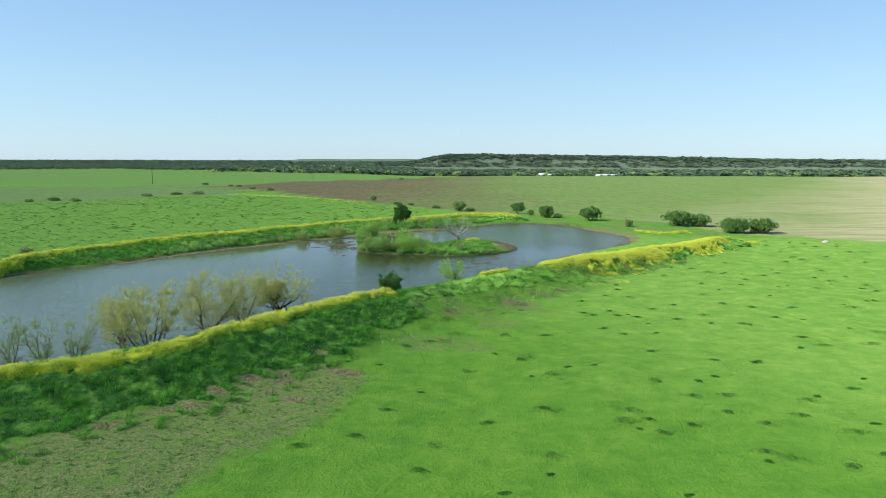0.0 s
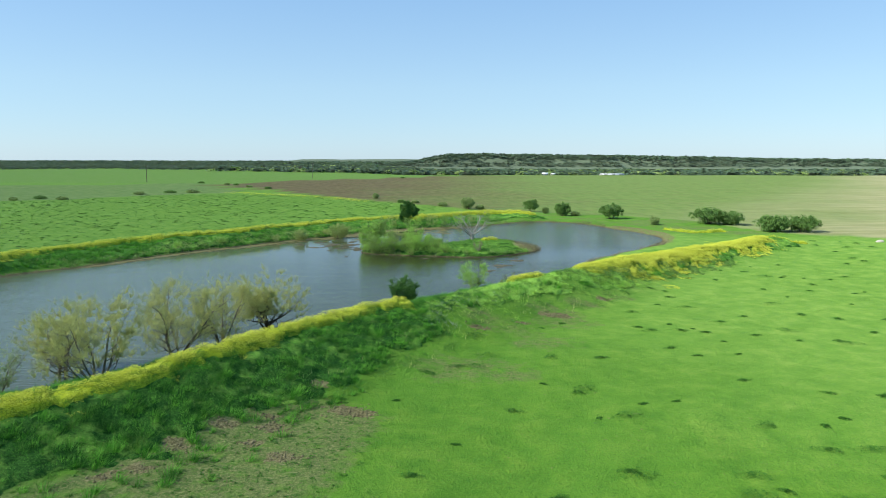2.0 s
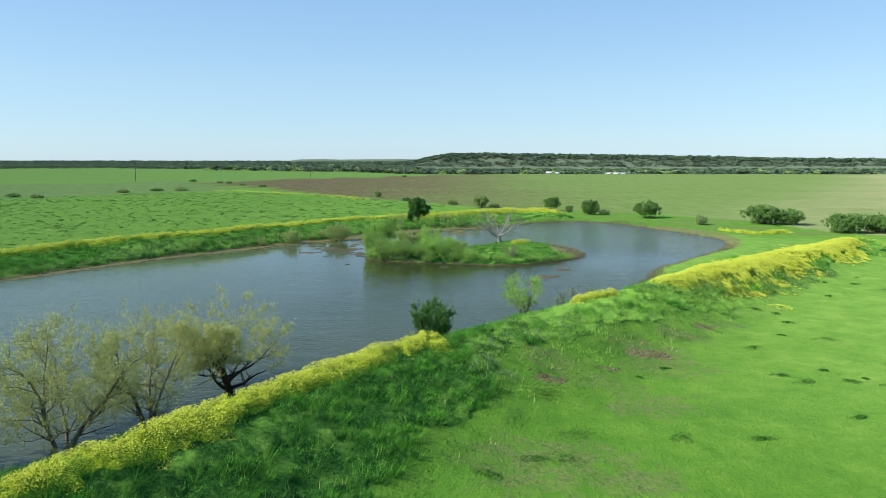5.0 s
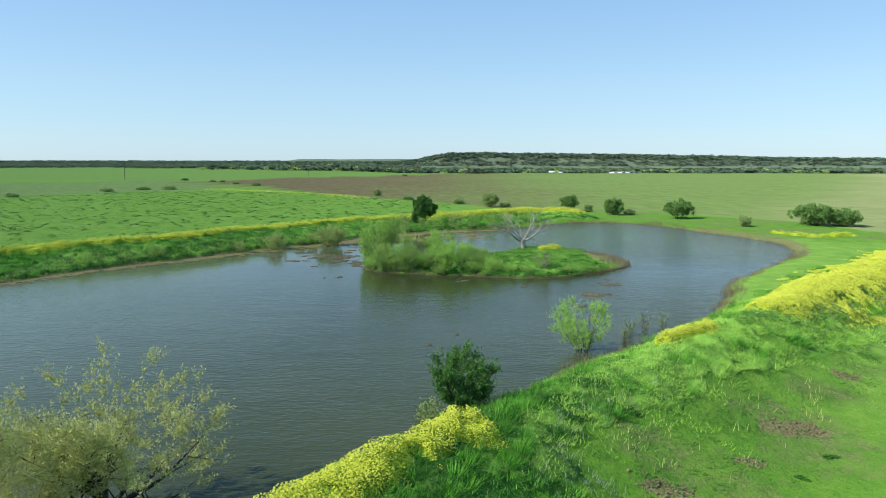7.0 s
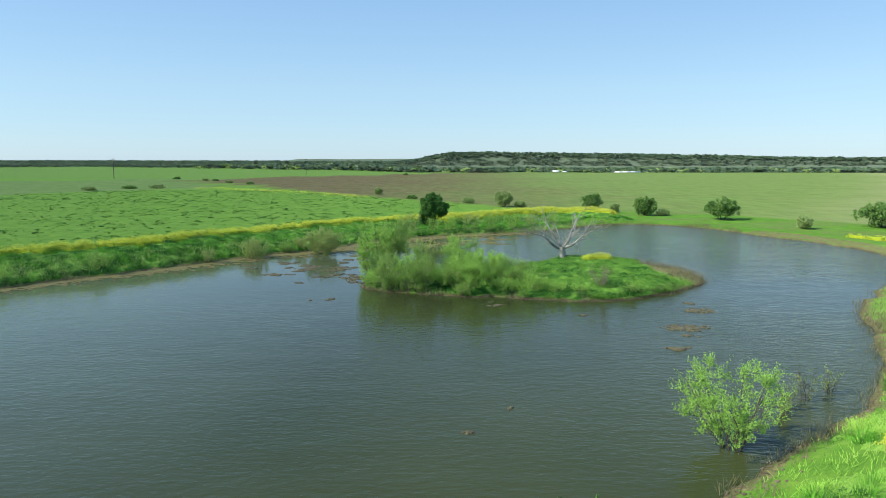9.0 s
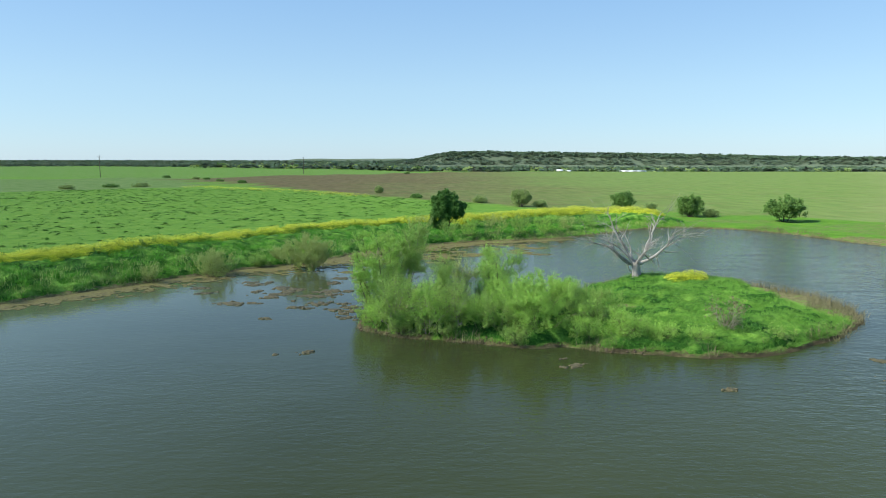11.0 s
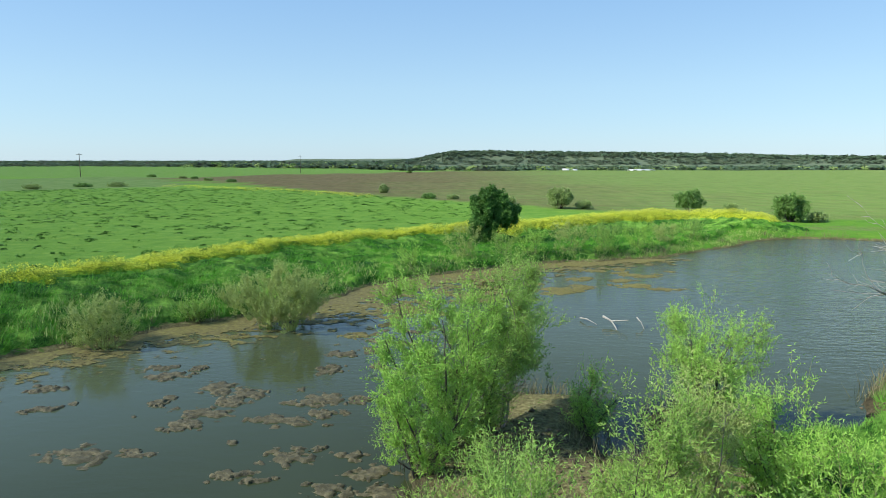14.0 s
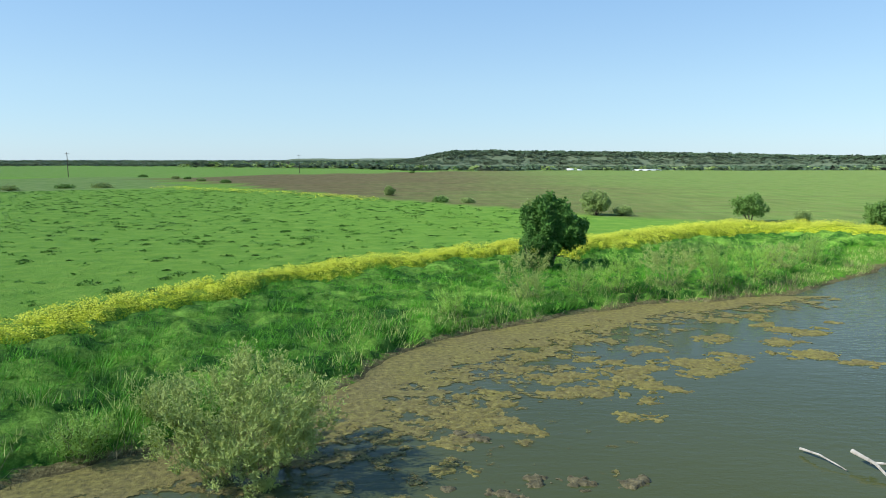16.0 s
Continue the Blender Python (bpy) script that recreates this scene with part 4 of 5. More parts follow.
# scattered trees beyond the pond
for k, (x, y, h, w, st, lf, m, lo, nm) in enumerate([(5.0, 218.0, 3.4, 5.0, 5, 4500, M_GREY, 0.08, "bush"), (22.6, 209.0, 3.5, 5.0, 3, 4500, M_HEDGE, 0.25, "mesquite_tree"), (25.6, 202.0, 1.8, 1.9, 4, 1500, M_GREY, 0.08, "bush"),
                                                    (28.6, 191.5, 3.6, 4.6, 6, 6500, M_HEDGE, 0.06, "bush"), (38.6, 182.0, 3.7, 7.0, 3, 7500, M_HEDGE, 0.25, "mesquite_tree"), (44.5, 166.6, 1.9, 2.4, 3, 1200, M_GREY, 0.2, "mesquite_tree"),
                                                    (57.0, 168.0, 3.6, 9.5, 9, 9000, M_HEDGE, 0.05, "bush"), (61.5, 167.0, 3.0, 6.5, 8, 6000, M_HEDGE, 0.05, "bush"), (64.2, 152.5, 3.2, 8.5, 9, 9500, M_HEDGE, 0.05, "bush"), (69.6, 151.6, 3.1, 8.0, 9, 8500, M_HEDGE, 0.05, "bush"),
                                                    (-2.4, 228.0, 1.2, 3.6, 6, 1500, M_GREY, 0.05, "bush"), (8.6, 217.0, 1.3, 3.0, 6, 1200, M_GREY, 0.05, "bush"), (31.6, 191.0, 1.2, 2.6, 6, 1000, M_GREY, 0.05, "bush")]):
    tree(nm, x, y, "leafy green tree at the edge of the tilled field" if nm == "mesquite_tree" else "broad leafy bush at the edge of the tilled field", "tree" if nm == "mesquite_tree" else "bush", 150 + k, m, height=h, width=w, stems=st, leaves=lf, leaf=0.22, twigs=2, spread=0.6, trunk_r=0.09, clear=0.12 if lo < 0.2 else 0.3, puff=0.55, low=lo, group="field edge trees")
# hedge bushes by the far strip
for k, (x, y, w) in enumerate([(-130.0, 306.0, 9), (-121.5, 318.0, 9), (-113.0, 322.0, 12), (-145.0, 426.0, 8), (-124.0, 407.0, 6), (-118.0, 404.0, 5), (-102.9, 375.0, 6), (-88.0, 355.0, 7), (-27.4, 274.0, 3), (-16.3, 249.0, 5),
                               (-11.5, 246.0, 4), (-152.0, 272.0, 8), (-141.0, 267.0, 7), (-59.8, 125.5, 1.7), (-71.0, 117.5, 3.0), (-34.0, 563.0, 7), (-156.0, 262.0, 6)]):
    tree("bush", x, y, "low dark-green bush in the open pasture", "bush", 180 + k, M_HEDGE if k % 2 else M_GREY, height=0.55 + 0.04 * w if k != 8 else 2.0, width=0.65 * w, stems=8, leaves=1600, leaf=0.3, spread=0.9, trunk_r=0.05, clear=0.1, puff=0.6, low=0.05, twigs=2, group="pasture bushes")


# ---- grasses and flowers (nobody could count them) ----
def blades(rng, x, y, z, h, w, lean=0.35, per=1):
    """Grass blades, one triangle each."""
    n = len(x)
    a = rng.uniform(0, 6.28, n)
    dx, dy = np.cos(a) * w * 0.5, np.sin(a) * w * 0.5
    lx, ly = rng.normal(0, lean, n) * h + 0.10 * h, rng.normal(0, lean, n) * h
    v = np.stack([np.stack([x - dx, y - dy, z - 0.03], 1), np.stack([x + dx, y + dy, z - 0.03], 1), np.stack([x + lx, y + ly, z + h], 1)], 1).reshape(-1, 3)
    return v, np.arange(n * 3).reshape(-1, 3)


def scatter(rng, n, x0, x1, y0, y1):
    return rng.uniform(x0, x1, n), rng.uniform(y0, y1, n)


rng = np.random.RandomState(42)
# one lumpy canopy of weeds and tall grass over the banks and the island
cx_, cy_ = np.arange(-46, 58, 0.24), np.arange(30, 186, 0.24)
CXg, CYg = np.meshgrid(cx_, cy_)
canopy_h = np.zeros(CXg.shape)
px_, py_ = scatter(rng, 110000, -46, 58, 30, 186)
kp = look_up(in_lush, px_, py_) > 0.42
kp &= rng.rand(len(px_)) < 0.75
for x, y in zip(px_[kp], py_[kp]):
    rad = rng.uniform(0.25, 0.75)
    top = rng.uniform(0.05, 0.30) + 0.45 * rad * rng.rand()
    i0, i1 = int((x - rad + 46) / 0.24), int((x + rad + 46) / 0.24) + 2
    j0, j1 = int((y - rad - 30) / 0.24), int((y + rad - 30) / 0.24) + 2
    i0, j0 = max(i0, 0), max(j0, 0)
    top *= 0.65 if y < 100 else 1.0
    win = canopy_h[j0:j1, i0:i1]
    dome = top * np.clip(1 - ((CXg[j0:j1, i0:i1] - x) ** 2 + (CYg[j0:j1, i0:i1] - y) ** 2) / rad ** 2, 0, 1) ** 0.5
    np.maximum(win, dome, out=win)
c_x, c_y = CXg.ravel(), CYg.ravel()
c_z, c_dp, c_di = land(c_x, c_y)
c_lush = look_up(in_lush, c_x, c_y)
# zone where the growth's colour is lightened to look sunlit
c_lit = np.maximum((0.15 + 0.85 * smooth01(-2, 6, c_x)) * smooth01(-8, -2, c_x + 2 * lumps(c_x, c_y, 6)) * (c_y < 104), 0.22 * smooth01(-0.4, -1.2, c_di) * smooth01(-5, -1, c_x))
c_lit = np.maximum(c_lit, 0.28 * (c_y > 104) * (c_di > 1))
edge_in = smooth01(0.40, 0.60, c_lush + 0.12 * lumps(c_x, c_y, 1.2)) * np.where(c_di < 0, smooth01(-0.25, -0.6, c_di), smooth01(0.15, 0.55, c_dp))
c_top = c_z - 0.10 + (0.14 + 0.55 * canopy_h.ravel() * (1 - 0.45 * (c_lit > 0.4)) + 0.08 * lumps(c_x, c_y, 0.6)) * edge_in
ii = (np.arange(len(cy_) - 1)[:, None] * len(cx_) + np.arange(len(cx_) - 1)[None, :]).ravel()
cq = np.stack([ii, ii + 1, ii + len(cx_) + 1, ii + len(cx_)], 1)
cq = cq[(edge_in[cq] > 0.08).any(1)]
used = np.unique(cq)
re_ = np.full(len(c_x), -1)
re_[used] = np.arange(len(used))
jit = 0.07 * rng.normal(size=(len(used), 2))
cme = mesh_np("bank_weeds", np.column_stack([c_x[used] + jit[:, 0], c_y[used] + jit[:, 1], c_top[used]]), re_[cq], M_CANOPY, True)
cme.attributes.new("open", "FLOAT", "POINT").data.foreach_set("value", c_lit[used].astype(np.float32))
tagged(new("bank_weeds", cme), "lush mounded weeds and grass covering the pond banks", "weeds", kind="stuff")


def canopy_at(x, y):
    i = np.clip(((np.asarray(x) + 46) / 0.24).astype(int), 0, len(cx_) - 2)
    j = np.clip(((np.asarray(y) - 30) / 0.24).astype(int), 0, len(cy_) - 2)
    return c_top[j * len(cx_) + i]


# tall lush grass on the banks and the island
bx, by = [], []
for x0, x1, y0, y1, n in [(-45, 60, 32, 135, 1400000), (-75, 22, 90, 186, 1100000), (-16, 14, 112, 132, 90000)]:
    x, y = scatter(rng, n, x0, x1, y0, y1)
    cs, cn = d_south(x, y), d_north(x, y)
    keep = (cs < lush_reach(x, y) - 0.3 + 1.5 * lumps(x, y, 5)) | (cn < 6.5) | ((y > 95) & (x < -2 + 0.9 * (y - 150))) | ((np.abs(x) < 17) & (y > 111) & (y < 133))
    x, y = x[keep], y[keep]
    z, dp, di = land(x, y)
    cs, cn = d_south(x, y), d_north(x, y)
    k = ((dp > 0.3) & ((cs < lush_reach(x, y) - 0.3 + 1.5 * lumps(x, y, 5)) | (cn < 5.0) | ((dp < 9) & (y > 95) & (x < 0.9 * (y - 150))))) | (di < -0.2)
    k &= (di < 0) | (lumps(x, y, 1.1) + 0.5 * lumps(x, y, 3) > -0.55 + 0.9 * smooth01(5, 8, cs) * smooth01(135, 125, y))
    k &= (d_dry(x, y) > 0.5 * lumps(x, y, 2)) & (soil_at(x, y) < 0.4)
    bx.append(x[k])
    by.append(y[k])
bx, by = np.concatenate(bx), np.concatenate(by)
pick = rng.permutation(len(bx))[:170000]
bx, by = bx[pick], by[pick]
bz, bdp, bdi = land(bx, by)
bz = np.maximum(bz, canopy_at(bx, by))
bh = (0.13 + 0.07 * np.clip(lumps(bx, by, 2.2), -1, 1) + 0.12 * rng.rand(len(bx)) ** 2) * np.where(bdi < 0, 0.8, 1.0)
# the bank's sunlit stretch takes the brightened blades
light = ((bx > -2 + 2 * lumps(bx, by, 6)) & (by < 100) & (lumps(bx, by, 2.7) > -0.45)) | ((bdi < -0.3) & (bx > -4) & (lumps(bx, by, 2.7) > -0.9))
isle = bdi < 0
for pick, mat, label in ((~light & ~isle, M_BLADE, "tall lush green grass on the pond banks"), (light & ~isle, M_SLOPE_LIT, "yellow-green grass on the bank, its colour brightened as sunlit"), (isle, M_ISLE, "long green grass on the pond's island")):
    v, f = blades(rng, bx[pick], by[pick], bz[pick], np.maximum(bh[pick], 0.07), 0.026, 0.7)
    tagged(new("bank_grass", mesh_np("bank_grass", v, f, mat)), label, "grass", kind="stuff")


def tussocks(x, y, z, r, h, per, wide):
    """Tufts of long blades that fan out and bow with the wind."""
    a, q = rng.uniform(0, 6.28, (len(x), per)), np.sqrt(rng.rand(len(x), per))
    out = np.stack([np.cos(a), np.sin(a)], 2) * (q * r[:, None])[:, :, None]
    base = np.stack([x, y], 1)[:, None, :] + 0.45 * out
    tall = h[:, None] * (1 - 0.5 * q * q) * rng.uniform(0.6, 1.1, q.shape)
    tip = base + 0.9 * out + np.array([0.22, 0.06]) * h[:, None, None] + rng.normal(0, 0.04, out.shape)
    b = rng.uniform(0, 6.28, q.shape)
    side = np.stack([np.cos(b), np.sin(b)], 2) * wide * 0.5
    zz = np.repeat(z[:, None], per, 1)
    v = np.stack([np.concatenate([base - side, zz[:, :, None] - 0.05], 2), np.concatenate([base + side, zz[:, :, None] - 0.05], 2), np.concatenate([tip, (zz + tall)[:, :, None]], 2)], 2).reshape(-1, 3)
    return v, np.arange(len(v)).reshape(-1, 3)


for x0, x1, y0, y1, n, per, wide in [(-42, 44, 34, 120, 42000, 52, 0.026), (-64, 22, 84, 174, 46000, 36, 0.034), (-9, 14, 111, 132, 3600, 40, 0.026)]:
    x, y = scatter(rng, n, x0, x1, y0, y1)
    z, dp, di = land(x, y)
    k = (look_up(in_lush, x, y) + 0.5 * smooth01(4.5, 0.5, d_south(x, y) - lush_reach(x, y)) * (rng.rand(n) < 0.22) * (x < -6) > 0.45) & ((dp > 0.4) | (di < -0.4)) & (lumps(x, y, 1.4) + 0.6 * lumps(x, y, 4) > -0.12) & (soil_at(x, y) < 0.2)
    x, y, z = x[k], y[k], z[k]
    sz = rng.uniform(0.6, 1.25, len(x))
    # tussocks of the sunlit stretch, likewise brightened in colour
    pale = (x > -1.5 + 2.5 * lumps(x, y, 6)) & (y < 104) & (lumps(x, y, 3.1) > -0.35)
    isle = di[k] < 0
    for sel, mat, label in ((~pale & ~isle, M_BLADE, "tussocks of tall deep-green grass on the pond bank"), (pale & ~isle, M_SLOPE_LIT, "tussocks of yellow-green bank grass, their colour brightened as sunlit"), (isle, M_ISLE, "tussocks of long grass on the pond's island")):
        if sel.sum() > 10:
            v, f = tussocks(x[sel], y[sel], z[sel], 0.42 * sz[sel], 0.60 * sz[sel] * (1.0 if mat is M_BLADE else 0.55), per, wide)
            tagged(new("grass_tussocks", mesh_np("grass_tussocks", v, f, mat)), label, "grass", kind="stuff")
# reeds and dry stalks by the water
x, y = scatter(rng, 620000, -60, 40, 70, 172)
near = (np.abs(land(x, y)[1]) < 3) | (np.abs(land(x, y)[2]) < 2.5)
x, y = x[near], y[near]
z, dp, di = land(x, y)
k = ((dp > -0.1) & (dp < 1.5) & (lumps(x, y, 6) > -0.1) & (lumps(x, y, 1.5) > -0.1) & (x < 34)) | ((np.abs(di + 0.3) < 0.6) & (lumps(x, y, 3.5) > 0.0)) | ((di < 0.1) & (np.hypot(x - 11.4, (y - 123.6) * 0.6) < 3.6) & (lumps(x, y, 1) > -0.5)) | ((di < 0) & (di > -1.6) & (y > 126) & (x > 5))
x, y, z = x[k][:46000], y[k][:46000], z[k][:46000]
v, f = blades(rng, x, y, z, rng.uniform(0.2, 0.65, len(x)), 0.022, 0.4)
tagged(new("reeds", mesh_np("reeds", v, f, M_REED)), "dry buff reeds along the water's edge", "reeds", kind="stuff")
x, y = scatter(rng, 160000, -12, 38, 74, 140)
near = (x - 0.9 * (y - 88) > -6) & (np.abs(land(x, y)[1] - 0.3) < 0.8)
x, y = x[near], y[near]
keep = (lumps(x, y, 2.4) + 0.6 * lumps(x, y, 0.8) > 0.0)
x, y = x[keep][:9000], y[keep][:9000]
v, f = blades(rng, x, y, land(x, y)[0], rng.uniform(0.15, 0.55, len(x)), 0.022, 0.5)
tagged(new("reeds", mesh_np("reeds", v, f, M_REED)), "dry buff reeds fringing the steep near bank", "reeds", kind="stuff")
# upright pale grass between the lush bank and the water, on the far side
x, y = scatter(rng, 300000, -60, 22, 100, 172)
near = np.abs(land(x, y)[1]) < 4
x, y = x[near], y[near]
z, dp, di = land(x, y)
k = (dp > 0.15) & (dp < 3.2 + 1.2 * lumps(x, y, 5)) & (x < -2 + 0.9 * (y - 148)) & (lumps(x, y, 1.1) + 0.7 * lumps(x, y, 3) > -0.1)
x, y = x[k][:17000], y[k][:17000]
v, f = blades(rng, x, y, np.maximum(land(x, y)[0], canopy_at(x, y)), rng.uniform(0.12, 0.45, len(x)), 0.03, 0.45)
tagged(new("shore_grass", mesh_np("shore_grass", v, f, M_PALE)), "tall pale grass stems along the far shore", "grass", kind="stuff")
# short pasture sward close to the camera's way
x, y = scatter(rng, 900000, -22, 70, 24, 120)
k = (np.abs(x) < 0.66 * y + 2) & (rng.rand(len(x)) < np.clip(1.25 - y / 110, 0.1, 1)) & (d_south(x, y) > lush_reach(x, y) - 2) & ((x - 0.9 * (y - 78) > -4) | (y < 60))
x, y = x[k], y[k]
z, dp, di = land(x, y)
k = (dp > 4) & ((d_dry(x, y) > 0) | (rng.rand(len(x)) < 0.35))
x, y, z = x[k][:190000], y[k][:190000], z[k][:190000]
# blades inside that zone have the same sunlight put into their colour
bright = look_up(in_brightened, x, y) > rng.uniform(0.25, 0.75, len(x))
for pick, mat, label in ((bright, leaf_mat("brightened_pasture_blades", (0.110, 0.275, 0.036), (0.178, 0.365, 0.050), (0.275, 0.460, 0.082), glow=0.2, up=0.5, tone=0.5), "short yellow-green pasture grass, its colour brightened as if in strong sun"),
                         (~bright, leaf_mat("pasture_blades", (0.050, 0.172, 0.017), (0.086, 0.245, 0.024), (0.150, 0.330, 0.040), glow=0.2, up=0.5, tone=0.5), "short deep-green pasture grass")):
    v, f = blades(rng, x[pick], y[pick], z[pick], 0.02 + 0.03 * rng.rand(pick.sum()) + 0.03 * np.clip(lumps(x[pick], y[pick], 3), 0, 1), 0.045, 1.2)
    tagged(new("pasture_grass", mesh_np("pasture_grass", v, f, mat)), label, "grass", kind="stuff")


def tuft_field(name, n, x0, x1, y0, y1, r, h, per, cond, label, mat, w=0.05):
    x, y = scatter(rng, n, x0, x1, y0, y1)
    z, dp, di = land(x, y)
    k = (dp > 5) & cond(x, y)
    x, y = x[k], y[k]
    s = 0.35 + 1.15 * rng.rand(len(x)) ** 1.5
    cx, cy = np.repeat(x, per), np.repeat(y, per)
    ss = np.repeat(s, per)
    a, q = rng.uniform(0, 6.28, len(cx)), rng.rand(len(cx)) ** 0.62
    lob = 1 + 0.45 * np.sin(2 * a + np.repeat(rng.uniform(0, 6.28, len(x)), per)) + 0.25 * np.sin(3 * a + np.repeat(rng.uniform(0, 6.28, len(x)), per))
    cx, cy = cx + np.cos(a) * q * lob * r * 1.5 * ss, cy + np.sin(a) * q * lob * r * ss
    cz = land(cx, cy)[0]
    v, f = leaf_tris(rng, np.stack([cx, cy, cz + h * ss * np.sqrt(np.clip(1.05 - q * q, 0, 1)) * rng.uniform(0.5, 1, len(cx))], 1), w, 0.5)
    tagged(new(name, mesh_np(name, v, f, mat)), label, "grass", kind="stuff")


right = lambda x, y: (d_south(x, y) > 5) & (y < np.interp(x, EDGE_X, EDGE_Y) - 3) & (x > -20 + 0.0 * y) & (x - 0.9 * (y - 78) > -6) & (d_dry(x, y) > 1)
tuft_field("grass_tufts", 430, -14, 95, 25, 140, 0.42, 0.20, 300, right, "darker green weed tufts scattered over the pasture", M_SOFT, 0.075)
tuft_field("grass_tufts", 2600, -36, -4, 22, 60, 0.16, 0.12, 22, lambda x, y: (d_dry(x, y) < 0.5) & (soil_at(x, y) < 0.2), "small green tufts in the thin dry turf", M_TUFT, 0.07)
left = lambda x, y: (d_north(x, y) > 5) & (x < -15 + 0.9 * (y - 160)) & (y < np.interp(x, EDGE_X, EDGE_Y) - 3) & (y < np.interp(x, [-400, -160, -142, -103, -100], [215, 256, 266, 310, 900])) & (x < np.interp(y, [100, 165, 225], [-60, -14, -2])) & (x > -0.75 * y)
tuft_field("grass_tufts", 6000, -200, 0, 100, 300, 0.30, 0.15, 16, left, "low green weed tufts all over the far pasture", M_TUFT, 0.17)
tuft_field("grass_tufts", 1700, -200, 0, 100, 300, 0.40, 0.24, 78, left, "dark green weed clumps scattered over the far pasture", M_CLUMP, 0.13)


def mustard(name, line, half, dens, top, label, size, bushy=0.35, thin_out=0.0, body=True):
    """A drift of yellow-flowered stalks along a line: a leafy yellow-green mass with small flower heads over it."""
    line = np.asarray(line, float)
    lo, hi = line.min(0) - half - 1, line.max(0) + half + 1

    def shape(x, y):
        d = seg_dist(x, y, line)
        w = half * (1 + 0.40 * lumps(x, y, 5.5) + 0.28 * lumps(x, y, 1.8) + 0.15 * lumps(x, y, 0.6))
        m = top * (1 + bushy * (0.25 * lumps(x, y, 0.7) + 0.35 * lumps(x, y, 1.9) + 0.3 * lumps(x, y, 4))) * np.clip(1.15 - 0.45 * d / half, 0.3, 1.2)
        return d, w, np.clip(m, 0.15, None)

    ob = tagged(new(name), label, "flowers", kind="stuff")
    if body:
        step = 0.26 if size < 0.2 else 1.5
        ax, ay = np.arange(lo[0], hi[0], step), np.arange(lo[1], hi[1], step)
        X, Y = (g.ravel() for g in np.meshgrid(ax, ay))
        d, w, m = shape(X, Y)
        g = land(X, Y)[0]
        fall = smooth01(1.0, 0.6, d / w)
        ii = (np.arange(len(ay) - 1)[:, None] * len(ax) + np.arange(len(ax) - 1)[None, :]).ravel()
        fq = np.stack([ii, ii + 1, ii + len(ax) + 1, ii + len(ax)], 1)
        fq = fq[(fall[fq] > 0.02).any(1)]
        used = np.unique(fq)
        back = np.full(len(X), -1)
        back[used] = np.arange(len(used))
        part("foliage", mesh_np("foliage", np.stack([X, Y, g - 0.12 + (0.12 + 0.72 * m) * fall], 1)[used], back[fq], M_MUSTARD, True), ob)
    n = int((hi[0] - lo[0]) * (hi[1] - lo[1]) * dens)
    x, y = scatter(rng, n, lo[0], hi[0], lo[1], hi[1])
    d, w, m = shape(x, y)
    k = (d < w * rng.uniform(0.8, 1.12, len(x))) & (lumps(x, y, 0.9) + 0.6 * lumps(x, y, 2.5) > -0.75 + 1.2 * thin_out)
    x, y, m, f = x[k], y[k], m[k], smooth01(1.05, 0.5, (d / w)[k])
    zz = land(x, y)[0] + np.maximum(m * f, 0.12) * (1.15 - 0.50 * rng.rand(len(x)))
    part("flower_heads", mesh_np("flower_heads", *flat_tris(rng, np.stack([x, y, zz], 1), size), M_PETAL), ob)
    s = rng.rand(len(x)) < 0.15
    part("stalks", mesh_np("stalks", *blades(rng, x[s], y[s], zz[s] - 0.3, np.full(s.sum(), 0.3), 0.03, 0.2), M_STALK), ob)


WILD = "drift of bright yellow wild mustard in full bloom along the bank"
mustard("wild_mustard", [p for p in CREST_S if -45 < p[0] < -5.5], 1.3, 640, 0.62, WILD, 0.05, thin_out=0.1)
mustard("wild_mustard", rounded([(14.4, 92.0), (16.7, 94.4), (19.0, 97.0)]), 2.0, 470, 0.6, "drift of yellow wild mustard on the bank's crest", 0.055)
mustard("wild_mustard", rounded([(19.9, 98.4), (24.9, 103.6), (30.5, 109.2), (37.2, 116.0), (44.0, 122.6), (50, 129.0)]), 3.4, 500, 0.65, "broad swath of yellow wild mustard covering the bank", 0.085)
mustard("wild_mustard", [(4.8, 84.6), (8.0, 86.8)], 0.85, 600, 0.5, WILD, 0.05, thin_out=0.2)
mustard("wild_mustard", [p for p in CREST_N if p[1] < 172], 1.5, 400, 0.7, WILD, 0.056, thin_out=0.2)
mustard("wild_mustard", [p for p in CREST_N if p[1] > 168], 2.2, 360, 0.8, WILD, 0.06)
mustard("wild_mustard", [(42, 150.6), (47, 149.0), (53.5, 151.4)], 1.0, 50, 0.5, WILD, 0.10, thin_out=0.4)
mustard("wild_mustard", [(53, 131.5), (60, 132.5)], 0.9, 50, 0.5, WILD, 0.10, thin_out=0.3)
mustard("wild_mustard", [(4.6, 127.2), (6.2, 127.4)], 0.8, 500, 0.7, "clump of yellow wild mustard on the island", 0.06)
mustard("wild_mustard", [(24.0, 93.0), (24.6, 93.2)], 0.7, 90, 0.3, "small patch of yellow flowers in the pasture", 0.07, thin_out=0.4, body=False)
mustard("wild_mustard", [(-95, 318), (-70, 296), (-45, 272), (-30, 255)], 3.0, 4.5, 0.6, "yellow flowers along the tilled field's edge", 0.22, thin_out=0.5, body=False)

